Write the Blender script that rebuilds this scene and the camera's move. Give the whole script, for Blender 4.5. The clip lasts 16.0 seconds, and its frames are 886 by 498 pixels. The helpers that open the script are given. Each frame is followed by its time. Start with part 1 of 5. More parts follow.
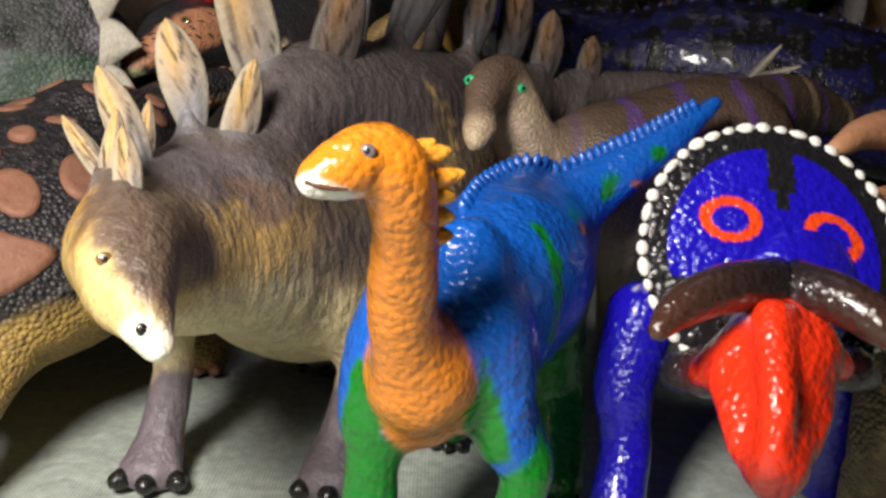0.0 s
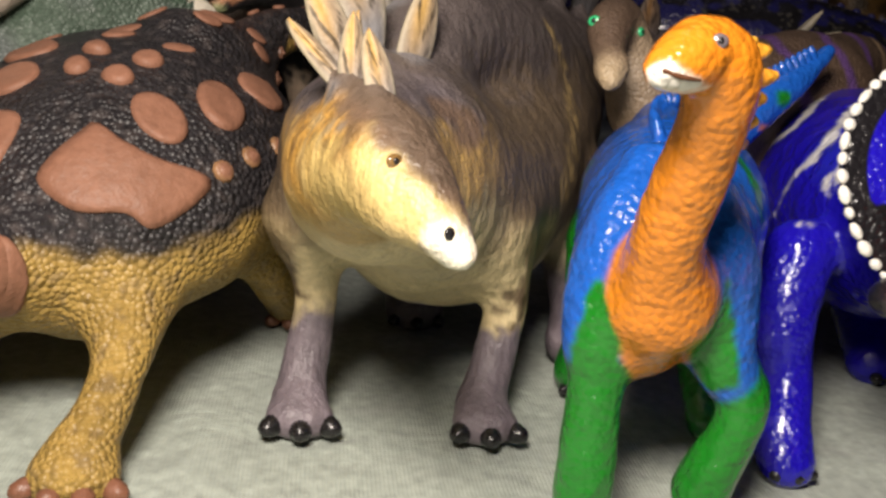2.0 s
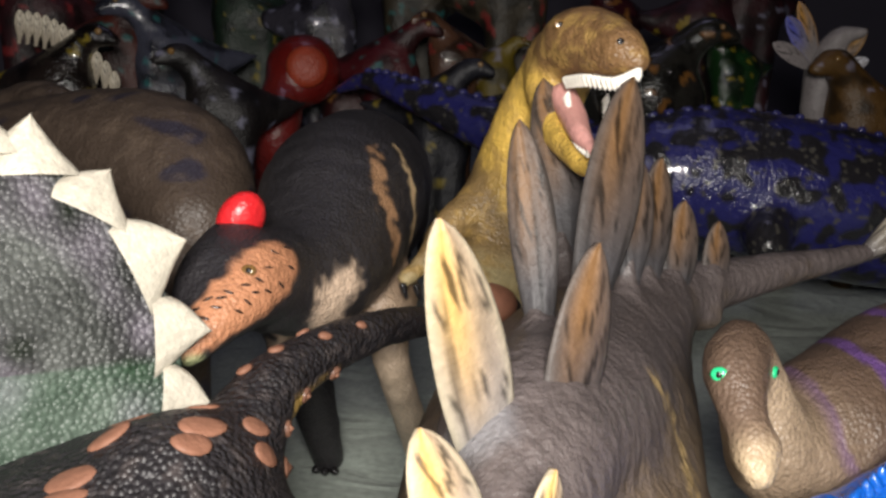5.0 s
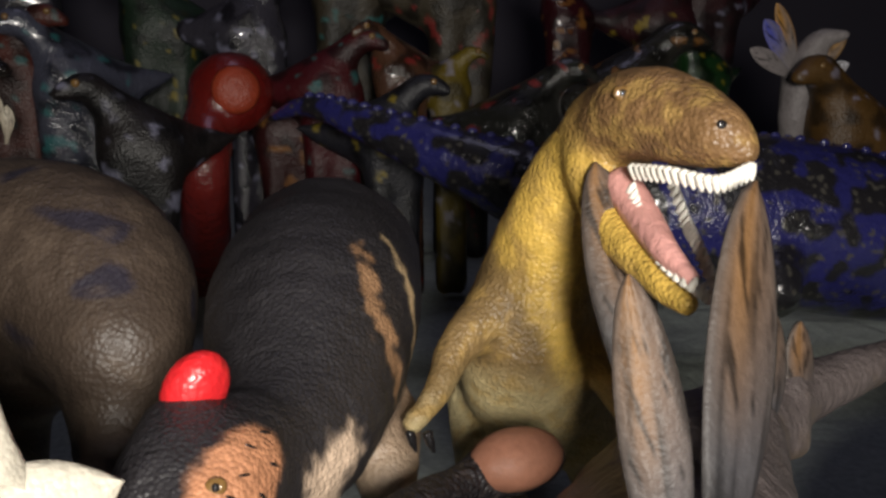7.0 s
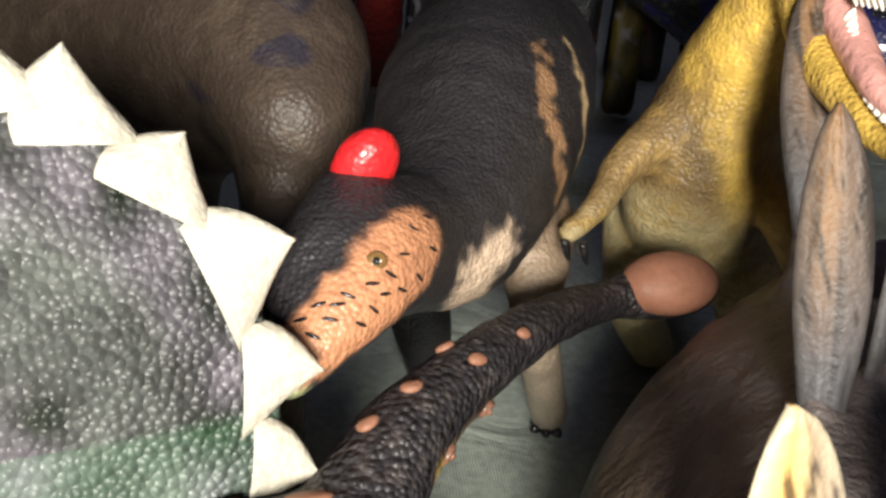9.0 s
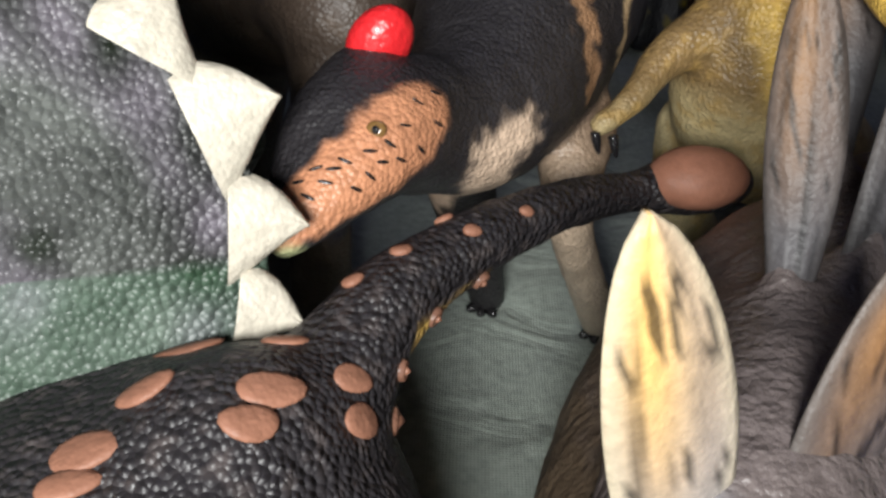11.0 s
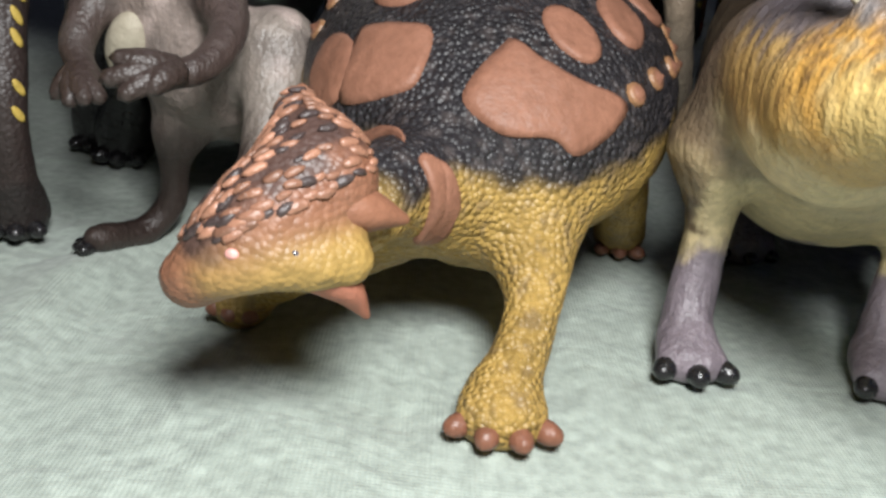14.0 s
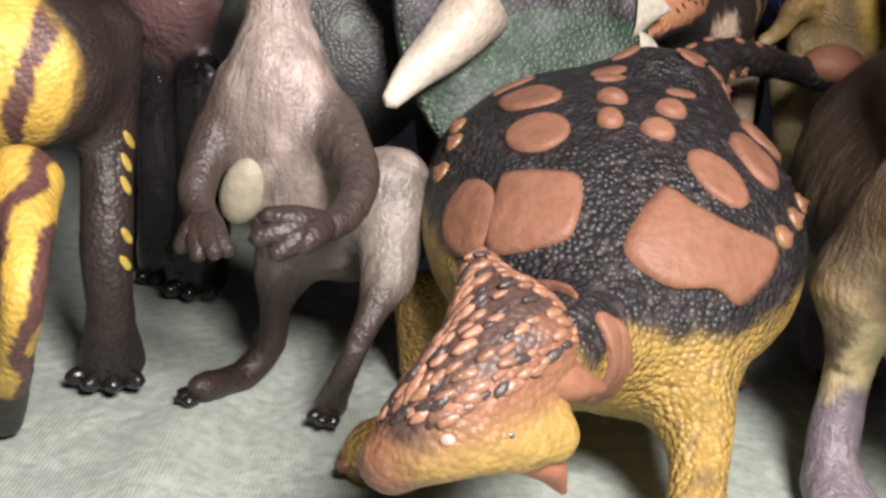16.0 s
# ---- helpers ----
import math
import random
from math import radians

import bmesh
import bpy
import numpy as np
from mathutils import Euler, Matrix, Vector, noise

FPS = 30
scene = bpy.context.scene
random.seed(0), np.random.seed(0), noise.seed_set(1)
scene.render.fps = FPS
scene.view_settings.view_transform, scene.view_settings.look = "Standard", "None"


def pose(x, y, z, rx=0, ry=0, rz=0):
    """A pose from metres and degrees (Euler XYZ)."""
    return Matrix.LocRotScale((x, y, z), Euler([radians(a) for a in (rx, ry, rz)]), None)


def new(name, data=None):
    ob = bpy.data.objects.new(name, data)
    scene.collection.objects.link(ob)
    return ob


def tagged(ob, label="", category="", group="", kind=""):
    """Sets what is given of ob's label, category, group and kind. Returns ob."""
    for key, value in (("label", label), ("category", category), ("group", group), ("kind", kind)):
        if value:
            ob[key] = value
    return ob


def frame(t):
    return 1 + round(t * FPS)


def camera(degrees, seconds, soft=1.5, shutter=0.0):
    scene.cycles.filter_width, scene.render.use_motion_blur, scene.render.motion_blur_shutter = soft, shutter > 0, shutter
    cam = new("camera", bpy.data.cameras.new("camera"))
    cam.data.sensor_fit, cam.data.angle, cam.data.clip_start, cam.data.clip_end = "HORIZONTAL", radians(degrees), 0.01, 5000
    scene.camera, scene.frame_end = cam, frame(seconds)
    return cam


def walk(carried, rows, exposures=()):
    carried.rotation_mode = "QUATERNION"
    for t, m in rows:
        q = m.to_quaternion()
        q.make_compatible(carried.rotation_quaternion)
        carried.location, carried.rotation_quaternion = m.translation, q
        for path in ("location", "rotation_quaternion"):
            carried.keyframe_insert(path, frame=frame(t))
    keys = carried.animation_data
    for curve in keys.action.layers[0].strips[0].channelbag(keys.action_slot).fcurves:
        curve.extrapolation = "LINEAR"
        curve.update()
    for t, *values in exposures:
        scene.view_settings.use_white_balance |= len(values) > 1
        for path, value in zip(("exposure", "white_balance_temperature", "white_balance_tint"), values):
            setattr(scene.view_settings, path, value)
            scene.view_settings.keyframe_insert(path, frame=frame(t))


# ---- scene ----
cam = camera(49.7, 16.0, soft=2.9)
METRES, EYE, TILT, LEAN, TURN = 0.5, 0.0979, -15.4, -3.4, 0.0
ROWS = [
    (0.0, 0.0, 0.0, 0.0, 0.0, 0.0, -0.0),
    (0.5, -0.0118, -0.0122, -0.0013, 0.06, -0.43, -0.31),
    (1.0, -0.0205, -0.0106, -0.0012, 0.38, -0.25, -0.56),
    (1.5, -0.0535, 0.0019, -0.0125, -0.78, -1.04, -0.38),
    (2.0, -0.1054, 0.0185, -0.0228, -7.0, -0.29, -0.17),
    (2.5, -0.1408, 0.0248, -0.0226, -11.28, 0.18, 0.2),
    (3.0, -0.151, 0.0301, -0.02, -12.45, 0.9, 0.35),
    (3.5, -0.1523, 0.045, -0.0087, -11.87, 1.05, 0.53),
    (4.0, -0.1475, 0.0785, 0.0375, -11.39, 1.3, 1.47),
    (4.5, -0.1398, 0.1118, 0.0803, -11.05, 1.03, 2.7),
    (5.0, -0.1296, 0.1399, 0.1173, -10.43, 1.01, 4.12),
    (7.5, -0.1479, 0.2621, 0.1794, -15.79, -0.71, 6.58),
    (8.0, -0.1624, 0.2561, 0.1718, -10.75, -1.99, 5.48),
    (8.5, -0.1556, 0.2604, 0.1726, -8.33, -7.6, 1.61),
    (11.0, -0.1102, 0.2494, 0.1555, 1.94, -14.75, -0.97),
    (11.5, -0.1239, 0.2102, 0.1204, 1.74, -14.31, -0.92),
    (12.0, -0.1382, 0.1675, 0.0947, 3.03, -13.31, -0.72),
    (12.5, -0.161, 0.1358, 0.0696, 2.98, -12.34, -1.15),
    (13.0, -0.1763, 0.1025, 0.0479, 3.36, -11.48, -1.87),
    (13.5, -0.1869, 0.0724, 0.0211, 2.57, -10.49, -2.05),
    (14.0, -0.2038, 0.0487, -0.0171, 0.05, -6.01, -2.27),
    (14.5, -0.2114, 0.0335, -0.0289, -1.15, -2.69, -1.79),
    (15.0, -0.2197, 0.0338, -0.0321, -1.88, -2.02, -1.55),
    (15.5, -0.2394, 0.0322, -0.0222, -2.25, -1.05, -1.04),
    (16.0, -0.2639, 0.0616, 0.0022, -2.28, -0.92, -0.98),
]
EXPOSURES = [(0.0, 0.0, 6400, 11), (1.5, 0.05, 6700, 13), (2.5, -0.12, 6900, 14), (3.5, 0.0, 6900, 14), (4.0, -0.05, 6500, 11), (4.5, 0.3, 6300, 10), (5.0, 0.82, 6250, 10), (7.5, 0.92, 6400, 8), (8.5, 1.3, 6450, 6), (11.0, 0.85, 5900, 7), (12.5, 0.35, 5500, 4),
             (13.5, 0.35, 5300, 1), (14.5, 0.05, 6300, 14), (15.5, 0.05, 6250, 16), (16.0, 0.5, 6250, 14)]
walk(cam, [(t, pose(0, 0, EYE, TILT, LEAN, TURN) @ pose(METRES * x, METRES * y, METRES * z, 90 + pitch, roll, yaw)) for t, x, y, z, yaw, pitch, roll in ROWS], EXPOSURES)

# ---- light: a dark room at night and one small phone torch ----
world = bpy.data.worlds.new("night_room")
scene.world = world
world.use_nodes = True
world.node_tree.nodes["Background"].inputs[0].default_value = (0.4, 0.37, 0.55, 1)
world.node_tree.nodes["Background"].inputs[1].default_value = 0.19
torch_data = bpy.data.lights.new("phone_torch", "POINT")
torch_data.energy, torch_data.shadow_soft_size, torch_data.color = 3.8, 0.032, (1.0, 0.93, 0.84)
torch = new("phone_torch", torch_data)
torch.location = (-0.08, 0.006, 0.176)
# the dim violet room light overhead that glints on the back rows
room_data = bpy.data.lights.new("room_light", "AREA")
room_data.energy, room_data.size, room_data.color = 0.7, 0.5, (0.72, 0.68, 1.0)
room_light = new("room_light", room_data)
room_light.location = (0.15, 0.75, 1.85)


# ---- materials ----
def nodes_of(name):
    m = bpy.data.materials.new(name)
    m.use_nodes = True
    return m, m.node_tree.nodes, m.node_tree.links, m.node_tree.nodes["Principled BSDF"]


def skin(name, rough=0.45, scale=900, relief=0.5, coat=0.0, wear=0.25, wrinkle=0.3, col=None, spec=0.5, stretch=(1, 1, 1), crease=330, depth=0.0006):
    """Painted vinyl: the colour comes from the mesh's own paint, with a fine grain, wrinkles and scales in relief."""
    m, n, l, b = nodes_of(name)
    if col is None:
        base = n.new("ShaderNodeAttribute")
        base.attribute_name = "paint"
        base_out = base.outputs["Color"]
    else:
        base = n.new("ShaderNodeRGB")
        base.outputs[0].default_value = (*col, 1)
        base_out = base.outputs[0]
    tc = n.new("ShaderNodeTexCoord")
    big = n.new("ShaderNodeTexNoise")
    big.inputs["Scale"].default_value, big.inputs["Detail"].default_value = 90, 6
    fine = n.new("ShaderNodeTexNoise")
    fine.inputs["Scale"].default_value, fine.inputs["Detail"].default_value = 700, 4
    vor = n.new("ShaderNodeTexVoronoi")
    vor.inputs["Scale"].default_value = scale
    for tex in (big, fine, vor):
        l.new(tc.outputs["Object"], tex.inputs["Vector"])
    add = n.new("ShaderNodeMath")
    add.operation = "ADD"
    l.new(big.outputs["Fac"], add.inputs[0])
    l.new(fine.outputs["Fac"], add.inputs[1])
    ramp = n.new("ShaderNodeMapRange")
    ramp.inputs["From Min"].default_value, ramp.inputs["From Max"].default_value = 0.6, 1.4
    ramp.inputs["To Min"].default_value, ramp.inputs["To Max"].default_value = 1 - wear, 1 + wear
    l.new(add.outputs[0], ramp.inputs["Value"])
    mul = n.new("ShaderNodeVectorMath")
    mul.operation = "SCALE"
    l.new(base_out, mul.inputs[0])
    l.new(ramp.outputs[0], mul.inputs["Scale"])
    l.new(mul.outputs[0], b.inputs["Base Color"])
    rr = n.new("ShaderNodeMapRange")
    rr.inputs["To Min"].default_value, rr.inputs["To Max"].default_value = rough - 0.1, rough + 0.12
    l.new(fine.outputs["Fac"], rr.inputs["Value"])
    l.new(rr.outputs[0], b.inputs["Roughness"])
    bump = n.new("ShaderNodeBump")
    bump.inputs["Strength"].default_value, bump.inputs["Distance"].default_value = relief, depth
    bump.invert = True
    l.new(vor.outputs["Distance"], bump.inputs["Height"])
    bump2 = n.new("ShaderNodeBump")
    bump2.inputs["Strength"].default_value, bump2.inputs["Distance"].default_value = wrinkle, 0.0025
    wr = n.new("ShaderNodeTexNoise")
    wr.inputs["Scale"].default_value, wr.inputs["Detail"].default_value, wr.inputs["Distortion"].default_value = crease, 6, 0.0
    squash = n.new("ShaderNodeMapping")
    squash.inputs["Scale"].default_value = stretch
    l.new(tc.outputs["Object"], squash.inputs["Vector"])
    l.new(squash.outputs[0], wr.inputs["Vector"])
    l.new(wr.outputs["Fac"], bump2.inputs["Height"])
    l.new(bump2.outputs[0], bump.inputs["Normal"])
    l.new(bump.outputs[0], b.inputs["Normal"])
    b.inputs["Specular IOR Level"].default_value = spec
    b.inputs["Coat Weight"].default_value, b.inputs["Coat Roughness"].default_value = coat, 0.12
    return m


VINYL = skin("matte_vinyl", 0.48, 1000, 0.4, wrinkle=0.18)
SCALY = skin("scaly_vinyl", 0.44, 1250, 0.5, wear=0.3, wrinkle=0.16, depth=0.0006)
PEBBLY = skin("pebbled_armour", 0.44, 950, 0.9, wear=0.35, wrinkle=0.1, spec=0.35, depth=0.0008)
WRINKLY = skin("wrinkled_vinyl", 0.42, 1300, 0.25, wear=0.3, wrinkle=0.4, stretch=(1, 1, 0.28), crease=520)
GLOSS = skin("glossy_hand_paint", 0.2, 800, 0.5, coat=0.5, wear=0.15, wrinkle=0.3)
PLAIN = skin("smooth_vinyl", 0.52, 1500, 0.12, wear=0.2, wrinkle=0.2, spec=0.3)
HORNY = skin("horn_vinyl", 0.4, 1300, 0.2, wear=0.25, wrinkle=0.25)
BLACK = skin("black_claw_paint", 0.25, 1500, 0.1, col=(0.012, 0.011, 0.012), coat=0.3)
WHITE = skin("white_paint", 0.35, 1200, 0.2, col=(0.78, 0.76, 0.7), wear=0.1)
TOOTH = skin("tooth_paint", 0.3, 1500, 0.1, col=(0.8, 0.76, 0.68), coat=0.3, wear=0.1)
RED = skin("red_paint", 0.3, 1000, 0.2, col=(0.62, 0.02, 0.025), coat=0.2, wear=0.15)
PINK = skin("pink_mouth_paint", 0.35, 1200, 0.15, col=(0.68, 0.34, 0.3), wear=0.12)
AMBER = skin("amber_eye_paint", 0.15, 1500, 0.05, col=(0.16, 0.09, 0.03), coat=0.8)
GREEN_EYE = skin("green_eye_paint", 0.2, 1500, 0.05, col=(0.03, 0.5, 0.2), coat=0.6)
GREY_EYE = skin("grey_eye_paint", 0.15, 1500, 0.05, col=(0.12, 0.1, 0.11), coat=0.9)


# ---- shaping tools; all lengths in millimetres ----
def sheet_of(f, origin, cell):
    """Smooth closed skin (surface nets) round the negative region of the field f."""
    inside = f < 0
    nx, ny, nz = f.shape
    corner = [(i, j, k) for i in (0, 1) for j in (0, 1) for k in (0, 1)]
    total = np.zeros((nx - 1, ny - 1, nz - 1), np.uint8)
    for c in corner:
        total += inside[c[0]:nx - 1 + c[0], c[1]:ny - 1 + c[1], c[2]:nz - 1 + c[2]]
    used = (total > 0) & (total < 8)
    base = np.argwhere(used)
    vals = np.stack([f[base[:, 0] + c[0], base[:, 1] + c[1], base[:, 2] + c[2]] for c in corner], 1)
    acc, count = np.zeros((len(base), 3)), np.zeros(len(base))
    for i, c in enumerate(corner):
        for axis in range(3):
            if c[axis]:
                continue
            d = list(c)
            d[axis] = 1
            j = corner.index(tuple(d))
            fa, fb = vals[:, i], vals[:, j]
            cross = (fa < 0) != (fb < 0)
            t = np.where(cross, fa / np.where(cross, fa - fb, 1), 0)
            count += cross
            for ax in range(3):
                acc[:, ax] += cross * (c[ax] + (t if ax == axis else 0))
    index = np.full(used.shape, -1, np.int64)
    index[used] = np.arange(len(base))
    co = (base + acc / count[:, None]) * cell + origin
    faces = []
    for axis in range(3):
        lo, hi = [slice(1, -1)] * 3, [slice(1, -1)] * 3
        lo[axis], hi[axis] = slice(0, -1), slice(1, None)
        a, b = inside[tuple(lo)], inside[tuple(hi)]
        e = np.argwhere(a != b)
        if not len(e):
            continue
        flip = a[tuple(e.T)]
        u, v = (axis + 1) % 3, (axis + 2) % 3
        for ax in (u, v):
            e[:, ax] += 1
        q = []
        for du, dv in ((-1, -1), (0, -1), (0, 0), (-1, 0)):
            g = e.copy()
            g[:, u] += du
            g[:, v] += dv
            q.append(index[tuple(g.T)])
        q = np.stack(q, 1)
        faces.append(np.where(flip[:, None], q, q[:, ::-1]))
    return co, np.concatenate(faces)


def along(p, nodes):
    """Distance to the skin of a chain of (x, y, z, r), and how far along it, 0 to 1."""
    best, place = np.full(len(p), 1e3, np.float32), np.zeros(len(p), np.float32)
    x, y, z = (np.ascontiguousarray(p[:, i]) for i in range(3))
    n = max(len(nodes) - 1, 1)
    for i in range(n):
        a, b = nodes[i], nodes[min(i + 1, len(nodes) - 1)]
        ab = b[:3] - a[:3]
        dx, dy, dz = x - a[0], y - a[1], z - a[2]
        t = np.clip((dx * ab[0] + dy * ab[1] + dz * ab[2]) / max(float(ab @ ab), 1e-6), 0, 1)
        dx -= t * ab[0]
        dy -= t * ab[1]
        dz -= t * ab[2]
        d = np.sqrt(dx * dx + dy * dy + dz * dz) - (a[3] + t * (b[3] - a[3]))
        nearer = d < best
        best = np.where(nearer, d, best)
        place = np.where(nearer, (i + t) / n, place)
    return best, place


class Flesh:
    """A body modelled as blended limbs: chains of (x, y, z, radius) and oval masses, each with its paint."""

    def __init__(self, blend=3.0):
        self.prims, self.blend, self.bleed = [], blend, 1.1

    def limb(self, nodes, paint, paint_end=None):
        nodes = curve(nodes, 5) if len(nodes) > 2 else nodes
        q = np.array([np.asarray(v, np.float32) for v in nodes], np.float32)
        r = q[:, 3:].max()
        self.prims.append(("limb", q, np.array(paint, np.float32), np.array(paint_end or paint, np.float32), q[:, :3].min(0) - r, q[:, :3].max(0) + r))
        return self

    def mass(self, centre, axes, paint, turn=(0, 0, 0)):
        r = np.array(Euler([radians(a) for a in turn]).to_matrix(), np.float32)
        c, m = np.array(centre[:3], np.float32), max(axes)
        self.prims.append(("mass", c, np.array(axes, np.float32), r, c - m, c + m, np.array(paint, np.float32)))
        return self

    def one(self, p, prim):
        if prim[0] == "limb":
            d, t = along(p, prim[1])
            return d, prim[2] + t[:, None] * (prim[3] - prim[2])
        _, c, ax, r, _, _, col = prim
        q = (p - c) @ r
        k = np.linalg.norm(q / ax, axis=1)
        k2 = np.linalg.norm(q / ax ** 2, axis=1)
        return k * (k - 1) / np.maximum(k2, 1e-6), np.broadcast_to(col, (len(p), 3))

    def field(self, p, colours=False):
        p = np.asarray(p, np.float32)
        d = np.full(len(p), 1e3, np.float32)
        wsum, csum = np.full(len(p), 1e-9), np.zeros((len(p), 3))
        k = self.blend
        for prim in self.prims:
            lo, hi = prim[4] - 16, prim[5] + 16
            m = np.ones(len(p), bool)
            for ax in range(3):
                m &= (p[:, ax] > lo[ax]) & (p[:, ax] < hi[ax])
            if not m.any():
                continue
            e, col = self.one(p[m], prim)
            dm = d[m]
            h = np.maximum(k - np.abs(dm - e), 0) / k
            d[m] = np.minimum(dm, e) - h * h * k * 0.25
            if colours:
                w = np.exp(-np.clip(e, -6, 20) / self.bleed)
                wsum[m] += w
                csum[m] += w[:, None] * col
        return (d, csum / wsum[:, None]) if colours else d

    def snaps(self, p, times=5):
        """The nearest places on the skin, and their outward normals."""
        p = np.array(p, np.float32)[:, :3]
        for _ in range(times):
            d = np.clip(self.field(p), -8, 8)
            g = np.stack([self.field(p + o) - self.field(p - o) for o in np.eye(3, dtype=np.float32) * 0.4], 1)
            g /= np.linalg.norm(g, axis=1)[:, None] + 1e-9
            p = p - 0.9 * d[:, None] * g
        return p, g

    def snap(self, p):
        q, g = self.snaps([p[:3]])
        return q[0], g[0]

    def skin(self, cell=1.2):
        lo, hi = np.min([pr[4] for pr in self.prims], 0) - 4 * cell, np.max([pr[5] for pr in self.prims], 0) + 4 * cell
        n = np.ceil((hi - lo) / cell).astype(int) + 1
        big = 4
        nc = n // big + 2
        gc = np.stack(np.meshgrid(*[np.arange(m) * cell * big for m in nc], indexing="ij"), -1).reshape(-1, 3) + lo
        rough = self.field(gc).reshape(nc)
        idx = [np.minimum((np.arange(m) + big // 2) // big, nc[i] - 1) for i, m in enumerate(n)]
        mask = (np.abs(rough) < cell * big * 1.5)[np.ix_(*idx)]
        f = np.where(rough[np.ix_(*idx)] < 0, np.float32(-9), np.float32(9))
        f[mask] = self.field(np.argwhere(mask) * cell + lo)
        co, faces = sheet_of(f, lo, cell)
        for _ in range(5):
            acc, num = np.zeros_like(co), np.zeros(len(co))
            for i in range(4):
                a, b = faces[:, i], faces[:, (i + 1) % 4]
                num += np.bincount(a, minlength=len(co))
                for ax in range(3):
                    acc[:, ax] += np.bincount(a, co[b, ax], len(co))
            co = 0.4 * co + 0.6 * acc / np.maximum(num, 1)[:, None]
        tri_a, tri_b = co[faces[:, 2]] - co[faces[:, 0]], co[faces[:, 3]] - co[faces[:, 1]]
        fn = np.cross(tri_a, tri_b)
        nrm = np.stack([sum(np.bincount(faces[:, i], fn[:, ax], len(co)) for i in range(4)) for ax in range(3)], 1)
        nrm /= np.linalg.norm(nrm, axis=1)[:, None] + 1e-9
        lump = np.array([noise.noise(Vector(p) / 7.0) + 0.5 * noise.noise(Vector(p) / 2.6) for p in co])
        co = co + nrm * (0.3 * lump)[:, None]
        _, col = self.field(co, True)
        return co, faces, col

    def patch(self, corners, height, paint, rim=0.3, rings=7):
        """A bony shield that hugs the skin: a closed outline through the corners, thick in the middle, with a steep edge."""
        c = np.array([q[:3] for q in corners], float)
        loop = np.array(curve(np.r_[c[-2:], c, c[:2]], 5))[10:-10 - 0]
        loop = loop[: 5 * len(c)]
        mid = loop.mean(0)
        if len(c) <= 6:
            w = 2 * math.pi * np.arange(len(loop)) / len(loop)
            ca, sa = np.cos(w)[:, None], np.sin(w)[:, None]
            loop = mid + ca * 2 * (loop * ca).mean(0) + sa * 2 * (loop * sa).mean(0)
        m = len(loop)
        pts = [mid + (loop - mid) * r for r in np.linspace(1.0, 0.0, rings)[:-1]] + [mid[None]]
        p = np.concatenate([loop] + pts)
        q, g = self.snaps(p)
        lift = np.concatenate([np.full(m, -0.6)] + [np.full(m, height * min(1, rim * 1.6 + (1 - r) * 1.4) if r < 1 else height * rim) for r in np.linspace(1.0, 0.0, rings)[:-1]] + [np.array([height])])
        wave = np.array([noise.noise(Vector((v[0] * 0.25, v[1] * 0.25, v[2] * 0.25))) for v in q]) * height * 0.35
        co = q + g * (lift + wave * (lift > 0))[:, None]
        faces = []
        for i in range(rings - 1):
            for j in range(m):
                j2 = (j + 1) % m
                faces.append((i * m + j, i * m + j2, (i + 1) * m + j2, (i + 1) * m + j))
        top = (rings - 1) * m
        k = len(co) - 1
        for j in range(m):
            faces.append((top + j, top + (j + 1) % m, k))
        a, b = co[faces[m][1]] - co[faces[m][0]], co[faces[m][3]] - co[faces[m][0]]
        if np.cross(a, b) @ g[m] < 0:
            faces = [f[::-1] for f in faces]
        return co, faces, paint


def near(co, nodes, soft=0.8, rough=0.0, seed=0.0):
    """1 inside a chain of (place, radius), fading to 0 over soft mm: a brushed patch of paint."""
    q = [np.array((*n[0][:3], n[1]), np.float32) for n in nodes]
    d, _ = along(np.asarray(co, np.float32), q if len(q) < 3 else [v.astype(np.float32) for v in curve(q, 3)])
    if rough:
        d = d + rough * grain(co, 2.5, seed)
    return 1 - step(d, -soft, soft)


def curve(nodes, steps):
    """Catmull-Rom through nodes of any width."""
    p = [np.array(q, float) for q in nodes]
    p = [2 * p[0] - p[1]] + p + [2 * p[-1] - p[-2]]
    out = []
    for i in range(1, len(p) - 2):
        for s in range(steps):
            t = s / steps
            out.append(0.5 * (2 * p[i] + (p[i + 1] - p[i - 1]) * t + (2 * p[i - 1] - 5 * p[i] + 4 * p[i + 1] - p[i + 2]) * t * t + (3 * p[i] - p[i - 1] - 3 * p[i + 1] + p[i + 2]) * t ** 3))
    out.append(p[-2])
    return out


def part(name, shape, material, parent, label=""):
    """One mesh object under a thing or a part. shape: places in mm, faces, and the paint of each corner or one paint."""
    co, faces, paint = shape
    root = parent
    while root.parent:
        root = root.parent
    co = np.asarray(co, float) * 0.001 - np.array(root.location)
    me = bpy.data.meshes.new(name)
    faces = [tuple(int(i) for i in f) for f in faces]
    me.from_pydata(co.tolist(), [], faces)
    if paint is not None:
        paint = np.broadcast_to(np.asarray(paint, float), (len(co), 3))
        at = me.attributes.new("paint", "FLOAT_COLOR", "POINT")
        at.data.foreach_set("color", np.c_[np.clip(paint, 0, 1), np.ones(len(co))].astype(np.float32).ravel())
    me.polygons.foreach_set("use_smooth", [True] * len(me.polygons))
    me.materials.append(material)
    me.update()
    ob = new(name, me)
    ob.parent = parent
    if label:
        ob["label"] = label
    return ob


